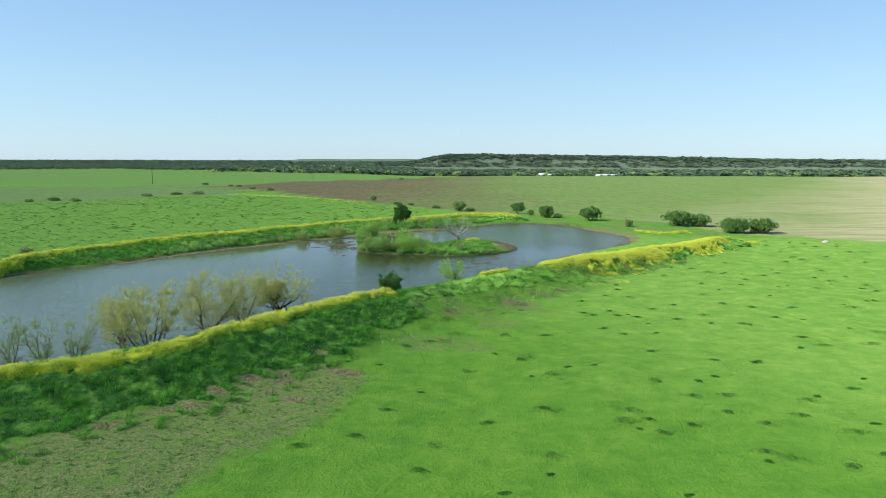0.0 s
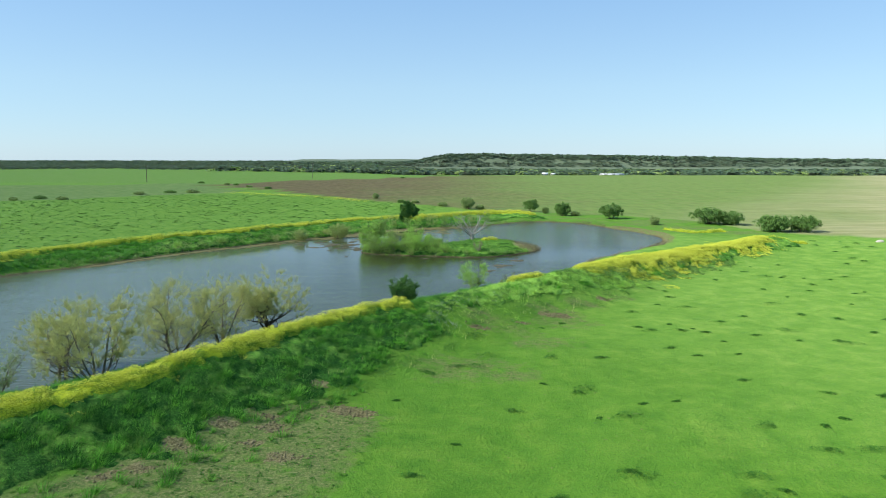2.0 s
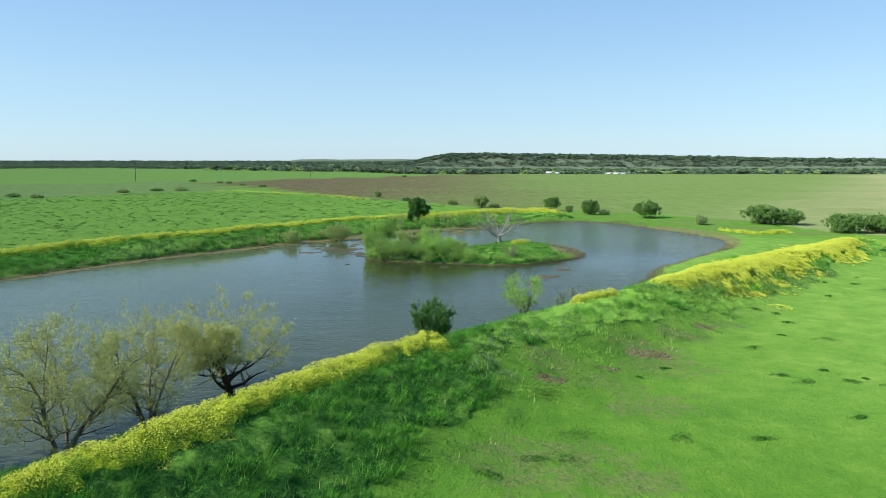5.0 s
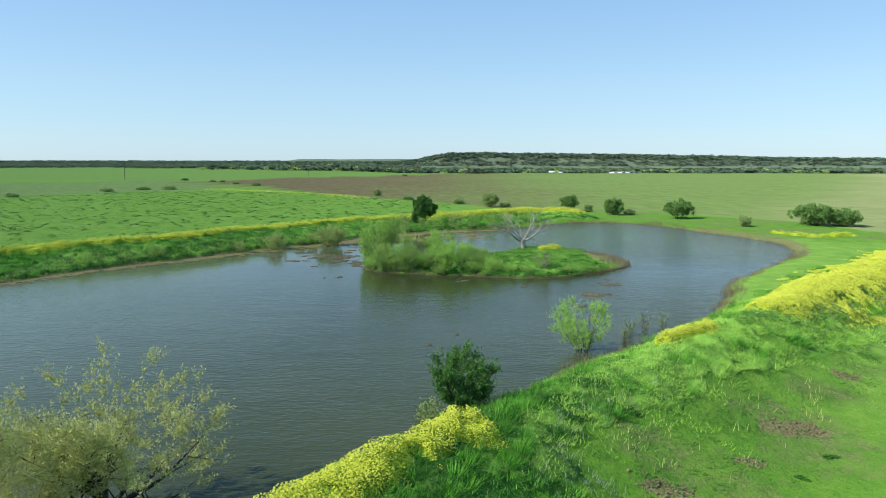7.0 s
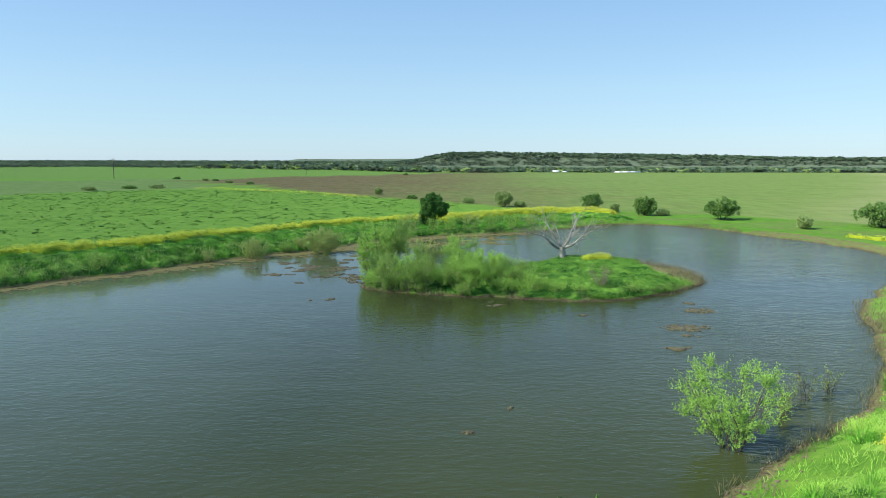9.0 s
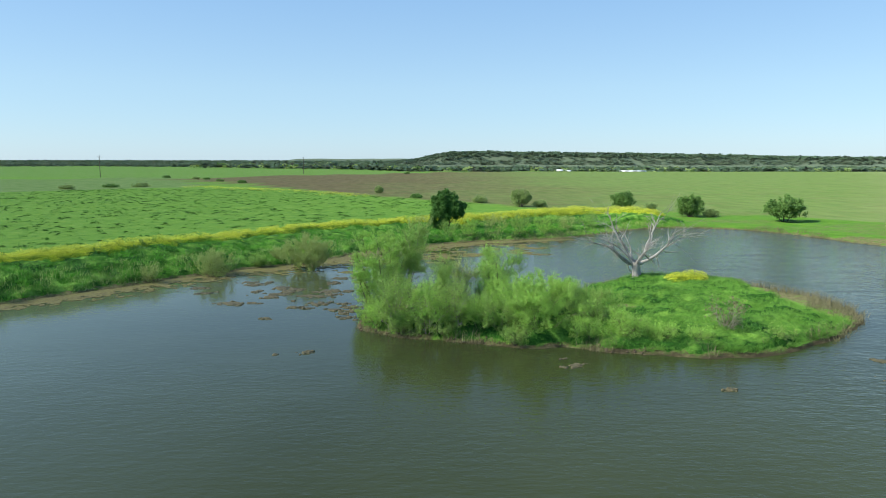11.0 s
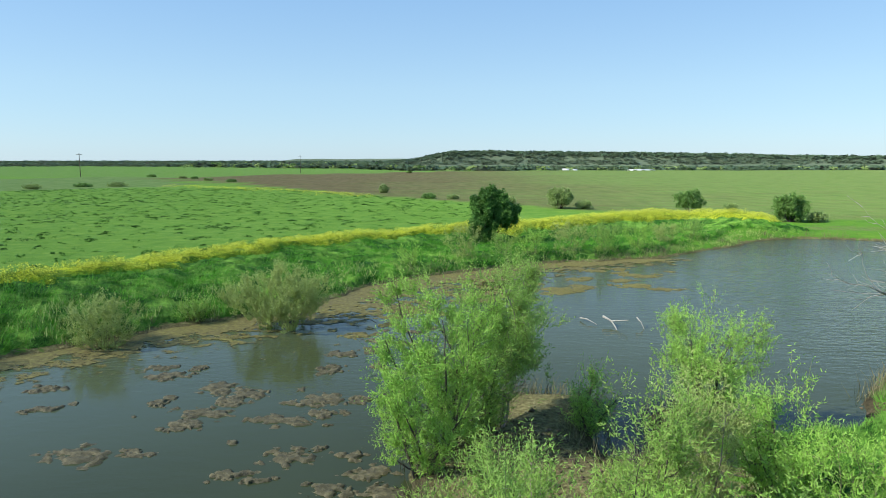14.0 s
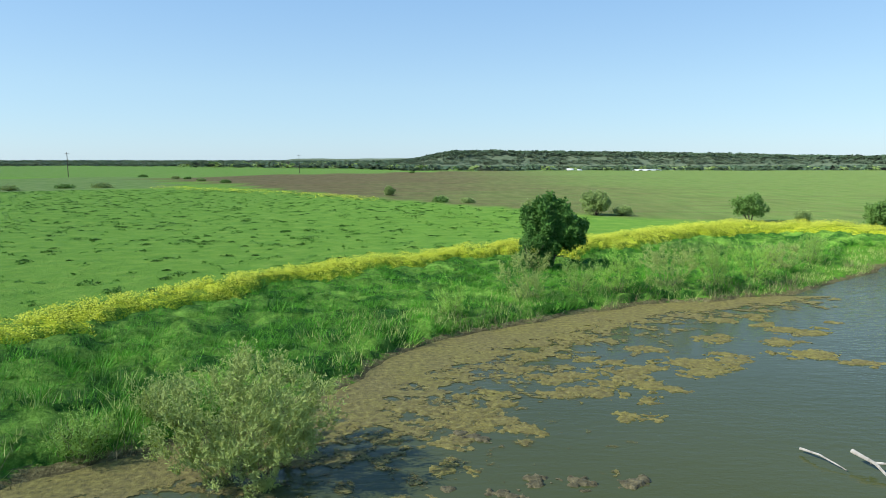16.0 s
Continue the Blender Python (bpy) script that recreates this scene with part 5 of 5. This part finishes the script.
# low dark weeds between the flowers and the pasture
for line, half, n in [([(12, 88.6), (17, 92.0), (23, 97.2), (30, 103.6), (37, 110)], 1.5, 15000), ([(-38, 132), (-34, 136)], 1.2, 1500), ([(2, 172.5), (11, 172)], 1.6, 3000)]:
    line = np.array(line, float)
    x, y = scatter(rng, n * 6, line[:, 0].min() - 2, line[:, 0].max() + 2, line[:, 1].min() - 2, line[:, 1].max() + 2)
    d = seg_dist(x, y, line)
    clump = lumps(x, y, 1.3) + 0.5 * lumps(x, y, 3.3)
    k = (d < half * (1 + 0.5 * lumps(x, y, 2.2))) & (clump > -0.1)
    x, y, clump = x[k][:n], y[k][:n], clump[k][:n]
    g = np.maximum(land(x, y)[0], canopy_at(x, y))
    tagged(new("weeds", mesh_np("weeds", *leaf_tris(rng, np.stack([x, y, g + (0.05 + 0.5 * rng.rand(len(x))) * np.clip(clump + 0.3, 0.1, 1)], 1), 0.13, 0.6), M_HEDGE)), "blue-green broadleaf weeds beside the flowers", "weeds", kind="stuff")
# dark clumps added as shaded pockets, and a few dry stalks, in the near bank's grass
line = np.array([(-14, 54), (-8, 64), (-1.5, 73), (5, 80), (13, 87)], float)
x, y = scatter(rng, 150000, -19, 18, 49, 92)
d = seg_dist(x, y, line)
clump = lumps(x, y, 1.0) + 0.7 * lumps(x, y, 3.0)
k = (d < 4.2) & (clump > 0.42) & (land(x, y)[1] > 0.6)
x, y, clump = x[k][:16000], y[k][:16000], clump[k][:16000]
g = np.maximum(land(x, y)[0], canopy_at(x, y))
tagged(new("weeds", mesh_np("weeds", *leaf_tris(rng, np.stack([x, y, g + 0.30 * rng.rand(len(x)) * np.clip(clump, 0.1, 1)], 1), 0.09, 0.5), M_MESQUITE)), "dark green weed clumps standing in for shaded pockets in the bank's grass", "weeds", kind="stuff")
x, y = scatter(rng, 60000, -12, 12, 56, 86)
k = (seg_dist(x, y, line) < 4.5) & (lumps(x, y, 1.6) + 0.5 * lumps(x, y, 5) > 0.62)
x, y = x[k][:350], y[k][:350]
v, f = blades(rng, x, y, np.maximum(land(x, y)[0], canopy_at(x, y)), rng.uniform(0.2, 0.5, len(x)), 0.03, 0.25)
tagged(new("dry_stalks", mesh_np("dry_stalks", v, f, M_PALE)), "pale dry stalks standing in the bank's grass", "grass", kind="stuff")

# silvery herbs in the bank's grass
x, y = (np.concatenate([rng.normal(c, 0.4, 160) for c in q]) for q in ([-2.2, -2.7, -3.2, -0.9, -1.6, 0.4, 2.4], [74.0, 72.2, 70.4, 75.6, 71.0, 76.6, 78.2]))
k = lumps(x, y, 0.6) > 0.0
x, y = x[k], y[k]
v, f = blades(rng, x, y, np.maximum(land(x, y)[0], canopy_at(x, y)), rng.uniform(0.10, 0.30, len(x)), 0.025, 0.4)
tagged(new("weeds", mesh_np("weeds", v, f, leaf_mat("silvery_herb", (0.240, 0.300, 0.200), (0.360, 0.430, 0.300), (0.500, 0.550, 0.420), glow=0.3, up=0.6))), "silvery grey-green herbs in the bank's grass", "weeds", kind="stuff")


def soil_clods(places, dens, label, mat):
    """Broken lumps of bare earth, each a jittered eight-sided stone of soil."""
    x, y = (np.concatenate(q) for q in zip(*[(rng.normal(cx, 0.75 * r, int(dens * r * r)), rng.normal(cy, 0.55 * r, int(dens * r * r))) for cx, cy, r in places]))
    g, dp, di = land(x, y)
    k = (dp > -0.15) | (di < 0.15)
    x, y = x[k], y[k]
    n = len(x)
    unit = np.array([(1, 0, 0), (0, 1, 0), (-1, 0, 0), (0, -1, 0), (0, 0, 1), (0, 0, -1)], float)
    size = 0.025 + 0.065 * rng.rand(n) ** 2.5
    turn = rng.uniform(0, 6.28, n)
    v = unit[None] * (1 + rng.normal(0, 0.22, (n, 6, 1))) * size[:, None, None] * np.array([1.2, 1.0, 0.75])
    v = np.stack([v[:, :, 0] * np.cos(turn)[:, None] - v[:, :, 1] * np.sin(turn)[:, None], v[:, :, 0] * np.sin(turn)[:, None] + v[:, :, 1] * np.cos(turn)[:, None], v[:, :, 2]], 2)
    v = v + np.stack([x, y, land(x, y)[0] + 0.2 * size], 1)[:, None, :]
    tri = np.array([(0, 1, 4), (1, 2, 4), (2, 3, 4), (3, 0, 4), (1, 0, 5), (2, 1, 5), (3, 2, 5), (0, 3, 5)])
    f = (np.arange(n)[:, None, None] * 6 + tri[None]).reshape(-1, 3)
    tagged(new("soil_clods", mesh_np("soil_clods", v.reshape(-1, 3), f, mat)), label, "soil", kind="stuff")


M_CLOD = plain_mat("dry_earth", (0.115, 0.098, 0.044), (0.240, 0.212, 0.105), 0.95)
soil_clods([(x, y, 0.75 * r) for x, y, r in SOIL], 200, "broken clods of bare brown earth on the bank", M_CLOD)
soil_clods([(-2.3, 82.6, 1.2), (-0.6, 84.4, 1.1), (0.9, 86.4, 1.2), (2.6, 87.8, 1.0), (4.4, 89.4, 1.0), (6.6, 91.4, 1.3), (8.4, 93.2, 1.3), (-4.4, 80.8, 1.0)], 110, "muddy litter and drift along the near shore", plain_mat("shore_litter", (0.070, 0.052, 0.034), (0.190, 0.150, 0.100), 0.9))
soil_clods([(-13.4, 121.4, 1.0), (-11.6, 124.0, 1.2), (-10.4, 122.4, 1.2), (-9.0, 121.2, 1.2), (-14.0, 117.2, 0.8), (-12.4, 115.4, 0.9), (-9.0, 114.6, 0.9), (-7.2, 113.8, 0.8), (-3.0, 113.2, 0.8), (-1.4, 112.8, 0.8), (-2.6, 126.4, 1.3), (-0.8, 128.4, 1.2)], 90, "dark litter and mud on the island's shore", plain_mat("island_litter", (0.050, 0.038, 0.024), (0.160, 0.122, 0.075), 0.9))


# ---- algae on the water ----
def algae(x, y, w, h, seed, thick=0.05, label="brown mat of floating algae on the pond", mat=None):
    """A ragged, lumpy raft of algae: a low crust that dips under the water at its torn outline and holes."""
    rng = np.random.RandomState(seed)
    n = 30 if w > 0.45 else 16
    g = np.linspace(-0.85, 0.85, n)
    X, Y = (q.ravel() for q in np.meshgrid(g * w, g * h))
    X, Y = X + rng.normal(0, 0.008, len(X)), Y + rng.normal(0, 0.008, len(X))
    ox, oy = rng.uniform(0, 400, 2)
    f = 1 - np.hypot(X / (0.5 * w), Y / (0.5 * h)) + 0.75 * lumps(X + ox, Y + oy, 0.45) + 0.45 * lumps(X + oy, Y + ox, 0.17)
    f = f * smooth01(1.7, 1.3, np.hypot(X / (0.5 * w), Y / (0.5 * h)))
    Z = np.clip(0.16 * f, -0.03, thick) + 0.014 * lumps(X + ox, Y + oy, 0.10)
    ii = (np.arange(n - 1)[:, None] * n + np.arange(n - 1)[None, :]).ravel()
    q = np.stack([ii, ii + 1, ii + n + 1, ii + n], 1)
    q = q[(f[q] > 0.0).any(1)]
    if len(q) < 6:
        return None
    used = np.unique(q)
    back = np.full(len(X), -1)
    back[used] = np.arange(len(used))
    ob = new("algae_mat", mesh_np("algae_mat", np.stack([X, Y, Z], 1)[used], back[q], mat or M_SCUM, True))
    ob.matrix_basis = pose(x, y, 0.0, 0, 0, rng.uniform(-25, 25))
    return tagged(ob, label, "algae", "algae mats")


ar = random.Random(9)
MATS = [(-26.3, 128.7, 1.0, 0.5), (-22.8, 123.7, 1.6, 0.9), (-20.9, 125.6, 0.7, 0.6), (-20.7, 126.5, 1.4, 0.7), (-20.3, 127.5, 0.9, 0.6), (-20.9, 128.7, 1.2, 0.9), (-19.9, 128.0, 0.9, 0.7), (-18.4, 125.9, 1.4, 0.7), (-18.1, 127.2, 0.9, 0.5),
        (-17.4, 127.7, 1.2, 0.8), (-17.3, 126.4, 0.9, 0.5), (-16.5, 127.5, 0.6, 0.5), (-17.7, 123.5, 1.0, 0.8), (-16.1, 123.6, 0.7, 0.5), (-16.4, 121.8, 0.8, 0.5), (-18.8, 122.5, 0.8, 0.4), (-18.2, 122.2, 0.5, 0.3), (-17.0, 124.0, 0.6, 0.3),
        (-22.3, 127.3, 0.6, 0.4), (-23.9, 130.8, 1.1, 0.5), (-23.1, 130.0, 1.2, 0.6), (-22.3, 130.8, 0.5, 0.4), (-17.7, 130.4, 1.0, 0.4), (-19.3, 124.4, 0.3, 0.3), (-25.5, 126.8, 0.8, 0.4), (-17.6, 132.6, 0.9, 0.6), (-16.6, 133.1, 0.7, 0.5), (-16.5, 134.4, 0.9, 0.5), (-16.1, 131.2, 0.6, 0.6), (-17.8, 130.9, 0.8, 0.4), (-15.2, 130.2, 0.5, 0.5), (-15.2, 129.1, 0.6, 0.5), (-15.1, 136.0, 0.6, 0.4), (-15.4, 134.1, 0.5, 0.5), (-14.4, 136.6, 0.6, 0.4), (-13.4, 136.6, 0.6, 0.4), (-12.2, 136.5, 0.8, 0.4), (-15.7, 139.1, 0.8, 0.4), (-15.6, 122.6, 1.0, 0.6), (-15.3, 121.6, 0.9, 0.6), (-15.8, 120.9, 0.7, 0.5),
        (-16.3, 113.0, 0.8, 0.4), (-15.5, 119.9, 0.9, 0.5), (-19.8, 119.6, 0.6, 0.4), (-4.9, 110.9, 0.9, 0.5), (5.7, 104.7, 2.2, 1.2), (3.6, 100.1, 0.8, 0.6), (8.0, 109.3, 1.6, 1.0), (-7.5, 89.0, 0.4, 0.3), (-5.8, 91.5, 0.4, 0.3), (0.3, 107.9, 0.6, 0.3)]
for k, (x, y, w, h) in enumerate(MATS):
    algae(x, y, w, h, 300 + k)
    algae(x + ar.gauss(0, 0.7 * w), y + ar.gauss(0, 0.8 * w), w * ar.uniform(0.25, 0.5), h * ar.uniform(0.3, 0.6), 400 + 5 * k, 0.03)
# the bay by the far bank is thick with it
for k in range(95):
    t = ar.random()
    x, y = np.interp(t, [0, 0.35, 0.7, 1], [-17.5, -13.5, -8.5, -1.0]), np.interp(t, [0, 0.35, 0.7, 1], [139.5, 143.8, 145.6, 150.8])
    s = ar.uniform(0.3, 1.0)
    algae(x + ar.gauss(0, 1.3), y + ar.gauss(0, 2.2), s * 1.5, s * 0.9, 600 + k, 0.03, "ochre mat of floating algae in the shallow bay", M_OCHRE)


# joined carpet of algae against the far bank
def carpet():
    x = np.arange(-52, 8, 0.3)
    y = np.arange(102, 158, 0.3)
    X, Y = np.meshgrid(x, y)
    d = signed(X.ravel(), Y.ravel(), POND)
    fx, fy = X.ravel(), Y.ravel()
    reach = np.interp(fx, [-52, -30, -24, -19, -14, -8, 0, 8], [1.7, 2.6, 3.6, 4.2, 5.2, 4.4, 2.6, 1.0])
    inside = (d < 0.6) & (-d < reach * 1.8 + 0.6)
    cover = 0.66 * smooth01(1.8, 0.2, -d / (reach + 0.01)) + 0.42 * smooth01(0.55, 0.15, -d / (reach + 0.01)) - 0.25 * smooth01(0.15, 0.5, d)
    ii = (np.arange(len(y) - 1)[:, None] * len(x) + np.arange(len(x) - 1)[None, :]).ravel()
    q = np.stack([ii, ii + 1, ii + len(x) + 1, ii + len(x)], 1)
    q = q[inside[q].all(1)]
    used = np.unique(q)
    re = np.full(len(d), -1)
    re[used] = np.arange(len(used))
    z = 0.016 + 0.008 * lumps(fx, fy, 0.9)
    cm = mesh_np("algae_carpet", np.stack([fx, fy, z], 1)[used], re[q], M_CARPET, True)
    cm.attributes.new("cover", "FLOAT", "POINT").data.foreach_set("value", cover[used].astype(np.float32))
    tagged(new("algae_carpet", cm), "ochre carpet of algae floating against the bank", "algae", kind="stuff")


carpet()


# ---- far woods and hills ----
def clump_woods(name, n, place, hmin, hmax, mat, label, tris=26, seed=1, leaf=1.0):
    """Far trees, each a crown of loose leaf clumps over a short stem."""
    r = np.random.RandomState(seed)
    x, y = place(r, n)
    z = land(x, y)[0] if name != "hill_scrub" else hill_z(x, y)
    h = r.uniform(hmin, hmax, len(x))
    k = tris
    cx, cy, cz, hh = (np.repeat(q, k) for q in (x, y, z, h))
    d = r.normal(size=(len(cx), 3))
    d /= np.linalg.norm(d, axis=1)[:, None]
    rad = r.uniform(0.55, 1.0, len(cx))[:, None]
    c = np.stack([cx, cy, cz + hh * 0.52], 1) + d * rad * np.stack([hh * 1.05, hh * 1.05, hh * 0.44], 1)
    v, f = leaf_tris(r, c, 1.15, 0.95)
    v = (v.reshape(-1, 3, 3) - c[:, None, :]) * (hh * 0.52 * leaf * np.array([[1.25], [1.25], [0.7]])).T[:, None, :] + c[:, None, :]
    return tagged(new(name, mesh_np(name, v.reshape(-1, 3), f, mat)), label, "woodland", kind="stuff")


HILL = [(-160, -2), (-60, 9), (10, 22.5), (120, 22.5), (380, 19.5), (700, 13.5), (1000, 11), (1500, 10), (2600, 10)]


def hill_z(x, y):
    """A long flat-topped hill that ends in a nose."""
    top = np.interp(x + 0.05 * (y - 1500), [p[0] for p in HILL], [p[1] for p in HILL])
    front = 1440 + 30 * lumps(x, 0 * y, 260) + 14 * lumps(x, 0 * y, 90)
    s = 0.55 * smooth01(0, 110, y - front + 90) + 0.45 * smooth01(70, 120, y - front + 90)
    return -2 + (top + 2) * s * smooth01(600, 300, y - front) + 0.8 * lumps(x, y, 40)


hx, hy = np.arange(-260, 2700, 12.0), np.arange(1300, 2080, 10.0)
HX, HY = np.meshgrid(hx, hy)
ii = (np.arange(len(hy) - 1)[:, None] * len(hx) + np.arange(len(hx) - 1)[None, :]).ravel()
tagged(new("hill", mesh_np("hill", np.stack([HX.ravel(), HY.ravel(), hill_z(HX.ravel(), HY.ravel())], 1), np.stack([ii, ii + 1, ii + len(hx) + 1, ii + len(hx)], 1), M_HILL, True)), "long flat-topped scrub-covered hill", "hill", kind="structure")


def far_ridge(x0, x1, y, z, taper, name="hill"):
    x = np.linspace(x0, x1, 60)
    t = (x - x0) / (x1 - x0)
    top = z * smooth01(0, taper, t) * smooth01(0, taper, 1 - t) + 0.05 * z * lumps(x, 0 * x, (x1 - x0) / 6)
    rows = [(y - 260, -2 + 0 * x), (y - 120, top * 0.45), (y - 40, top * 0.93), (y, top), (y + 300, top * 0.9), (y + 600, -2 + 0 * x)]
    v = np.concatenate([np.stack([x, 0 * x + yy, zz], 1) for yy, zz in rows])
    ii = (np.arange(len(rows) - 1)[:, None] * 60 + np.arange(59)[None, :]).ravel()
    tagged(new(name, mesh_np(name, v, np.stack([ii, ii + 1, ii + 61, ii + 60], 1), M_HILL, True)), "low distant hill, hazy with scrub", "hill", kind="structure")


far_ridge(-720, 60, 3000, 18.5, 0.16)
far_ridge(-1420, -760, 4000, 11, 0.2)


def hill_places(r, n):
    x, y = r.uniform(-150, 1900, n * 2), r.uniform(1330, 1760, n * 2)
    z = hill_z(x, y)
    k = (z > 1) & (lumps(x, y, 60) + 0.7 * lumps(x, y, 25) > np.where((y > 1340) & (z > 8) & (z < 26), -0.45, -0.8))
    return x[k][:n], y[k][:n]


def ridge_places(r, n):
    x = r.uniform(-150, 1900, n)
    front = 1440 + 30 * lumps(x, 0 * x, 260) + 14 * lumps(x, 0 * x, 90)
    return x, front + r.uniform(5, 60, n)


clump_woods("hill_scrub", 12000, hill_places, 3.0, 5.5, M_SCRUB, "grey-green scrub over the hillside", 9, 3, 1.3)
clump_woods("hill_scrub", 2600, ridge_places, 3.5, 6.5, M_FAR, "dark trees along the hill's rim", 12, 4, 1.2)


def belt_right(r, n):
    x, y = r.uniform(-260, 1300, n), 735 + 480 * r.rand(n) ** 1.8
    k = (y > 735 + 0.12 * np.abs(x - 100)) & (lumps(x, y, 80) > -0.75) & (np.abs(x) < 0.8 * y)
    for bx_, by_, half in ((200, 850, 24), (126, 860, 13)):
        k &= (np.abs(x - (-8 + (bx_ + 8) * (y - 80) / (by_ - 80))) > half) | (y > by_ + 4)
    return x[k], y[k]


def belt_left(r, n):
    x, y = r.uniform(-1600, -120, n), 960 + 900 * r.rand(n) ** 1.6
    k = (y > 1000 + 30 * lumps(x, 0 * x, 200)) & (np.abs(x) < 0.85 * y) & (lumps(x, y, 110) > -0.9)
    return x[k], y[k]


def belt_mid(r, n):
    x, y = r.uniform(-420, 120, n), 760 + 500 * r.rand(n)
    k = (y > np.interp(x, [-420, -200, -40, 120], [960, 900, 760, 740])) & ((x < 95) | (y > 864))
    return x[k], y[k]


clump_woods("woods", 3600, belt_right, 3.2, 6.6, M_FAR, "belt of dark green trees beyond the tilled field", 22, 5)
clump_woods("woods", 1300, belt_right, 3.0, 6.0, M_GREY, "paler spring-green trees in the far belt", 18, 15)
clump_woods("woods", 5200, belt_left, 2.6, 5.4, M_FAR, "far belt of dark green trees beyond the pasture", 16, 6)
clump_woods("woods", 1500, belt_mid, 3.0, 5.5, M_FAR, "belt of dark green trees at the pasture's end", 20, 7)


def far_plain(r, n):
    x, y = r.uniform(-3200, 300, n), r.uniform(1900, 3900, n)
    return x, y


clump_woods("woods", 5200, far_plain, 4.5, 8.0, M_FAR, "distant wooded plain", 8, 8, 1.8)


# ---- buildings and poles ----
def box(x0, x1, y0, y1, z0, z1):
    v = np.array([(x, y, z) for z in (z0, z1) for y in (y0, y1) for x in (x0, x1)], float)
    return v, np.array([(0, 2, 3, 1), (4, 5, 7, 6), (0, 1, 5, 4), (2, 6, 7, 3), (0, 4, 6, 2), (1, 3, 7, 5)])


def gable(x0, x1, y0, y1, z, rise, over=0.4, thick=0.25):
    """A pitched roof with thickness, its ridge along x."""
    ym = (y0 + y1) / 2
    prof = [(y0 - over, z), (ym, z + rise), (y1 + over, z), (y1 + over, z + thick), (ym, z + rise + thick), (y0 - over, z + thick)]
    v = np.array([(x, y, zz) for x in (x0 - over, x1 + over) for y, zz in prof])
    f = [(i, (i + 1) % 6, (i + 1) % 6 + 6, i + 6) for i in range(6)] + [(0, 5, 4, 1), (1, 4, 3, 2), (6, 7, 10, 11), (7, 8, 9, 10)]
    return v, np.array(f)


def building(name, x, y, w, d, h, rise, label, category, doors, turn=0.0, roof=None):
    ob = thing(name, x, y, ground_at(x, y) - 0.1, label, category, turn=turn)
    wl = Heap()
    wl.add(*box(-w / 2, w / 2, -d / 2, d / 2, 0, h))
    part("wall", wl.mesh("wall", M_WALL, False), ob)
    rf = Heap()
    rf.add(*gable(-w / 2, w / 2, -d / 2, d / 2, h, rise))
    part("roof", rf.mesh("roof", roof or M_WHITE, False), ob)
    for dx, dw, z0, z1 in doors:
        op = Heap()
        op.add(*box(dx - dw / 2, dx + dw / 2, -d / 2 - 0.06, -d / 2 + 0.1, z0, z1))
        part("door" if z0 < 0.5 else "window", op.mesh("opening", M_DARK, False), ob)


building("barn", 200, 850, 27, 11, 1.9, 1.1, "long low barn with a white metal roof", "barn", [(-9, 4, 0.1, 3), (0, 4, 0.1, 3), (9, 4, 0.1, 3)], 4)
building("house", 121, 858, 6.5, 6, 2.6, 1.6, "white farmhouse among the trees", "house", [(-2.5, 1.2, 1.2, 2.5), (0.3, 1.1, 0.1, 2.2), (2.8, 1.2, 1.2, 2.5)], -10)
building("shed", 132, 866, 5, 5, 2.2, 1.1, "small white shed beside the farmhouse", "shed", [(0, 2.4, 0.1, 2.4)], 12)


def utility_pole(x, y, h, turn):
    ob = thing("utility_pole", x, y, ground_at(x, y), "weathered wooden utility pole with a crossarm", "pole", "utility poles", turn)
    s = Heap()
    s.add(*tube([(0, 0, -0.5), (0, 0, h * 0.5), (0, 0, h)], [0.17, 0.15, 0.12], 8))
    part("pole", s.mesh("pole", M_POLE), ob)
    c = Heap()
    c.add(*box(-1.1, 1.1, -0.06, 0.06, h - 0.75, h - 0.62))
    part("crossarm", c.mesh("crossarm", M_POLE, False), ob)
    for dx in (-0.95, 0.0, 0.95):
        i = Heap()
        i.add(*tube([(dx, 0, h - 0.62), (dx, 0, h - 0.5), (dx, 0, h - 0.42)], [0.05, 0.07, 0.04], 6))
        part("insulator", i.mesh("insulator", M_WHITE), ob)


utility_pole(-176, 423, 10.5, 20)
utility_pole(-104, 559, 11.5, 20)
utility_pole(-30, 700, 11, 20)
# a pale stone in the pasture
rk = Heap()
st, sf = tube([(0, 0, -0.15), (0.02, 0, 0.12), (0.05, 0.02, 0.34), (0.05, 0.02, 0.42)], [0.5, 0.55, 0.32, 0.02], 9)
rk.add(st * np.array([1.3, 1, 1]) + 0.05 * np.random.RandomState(3).normal(size=st.shape), sf)
stone = new("boulder", rk.mesh("boulder", M_ROCK))
stone.matrix_basis = pose(74.5, 134.5, ground_at(74.5, 134.5))
tagged(stone, "pale limestone boulder lying in the grass", "boulder")
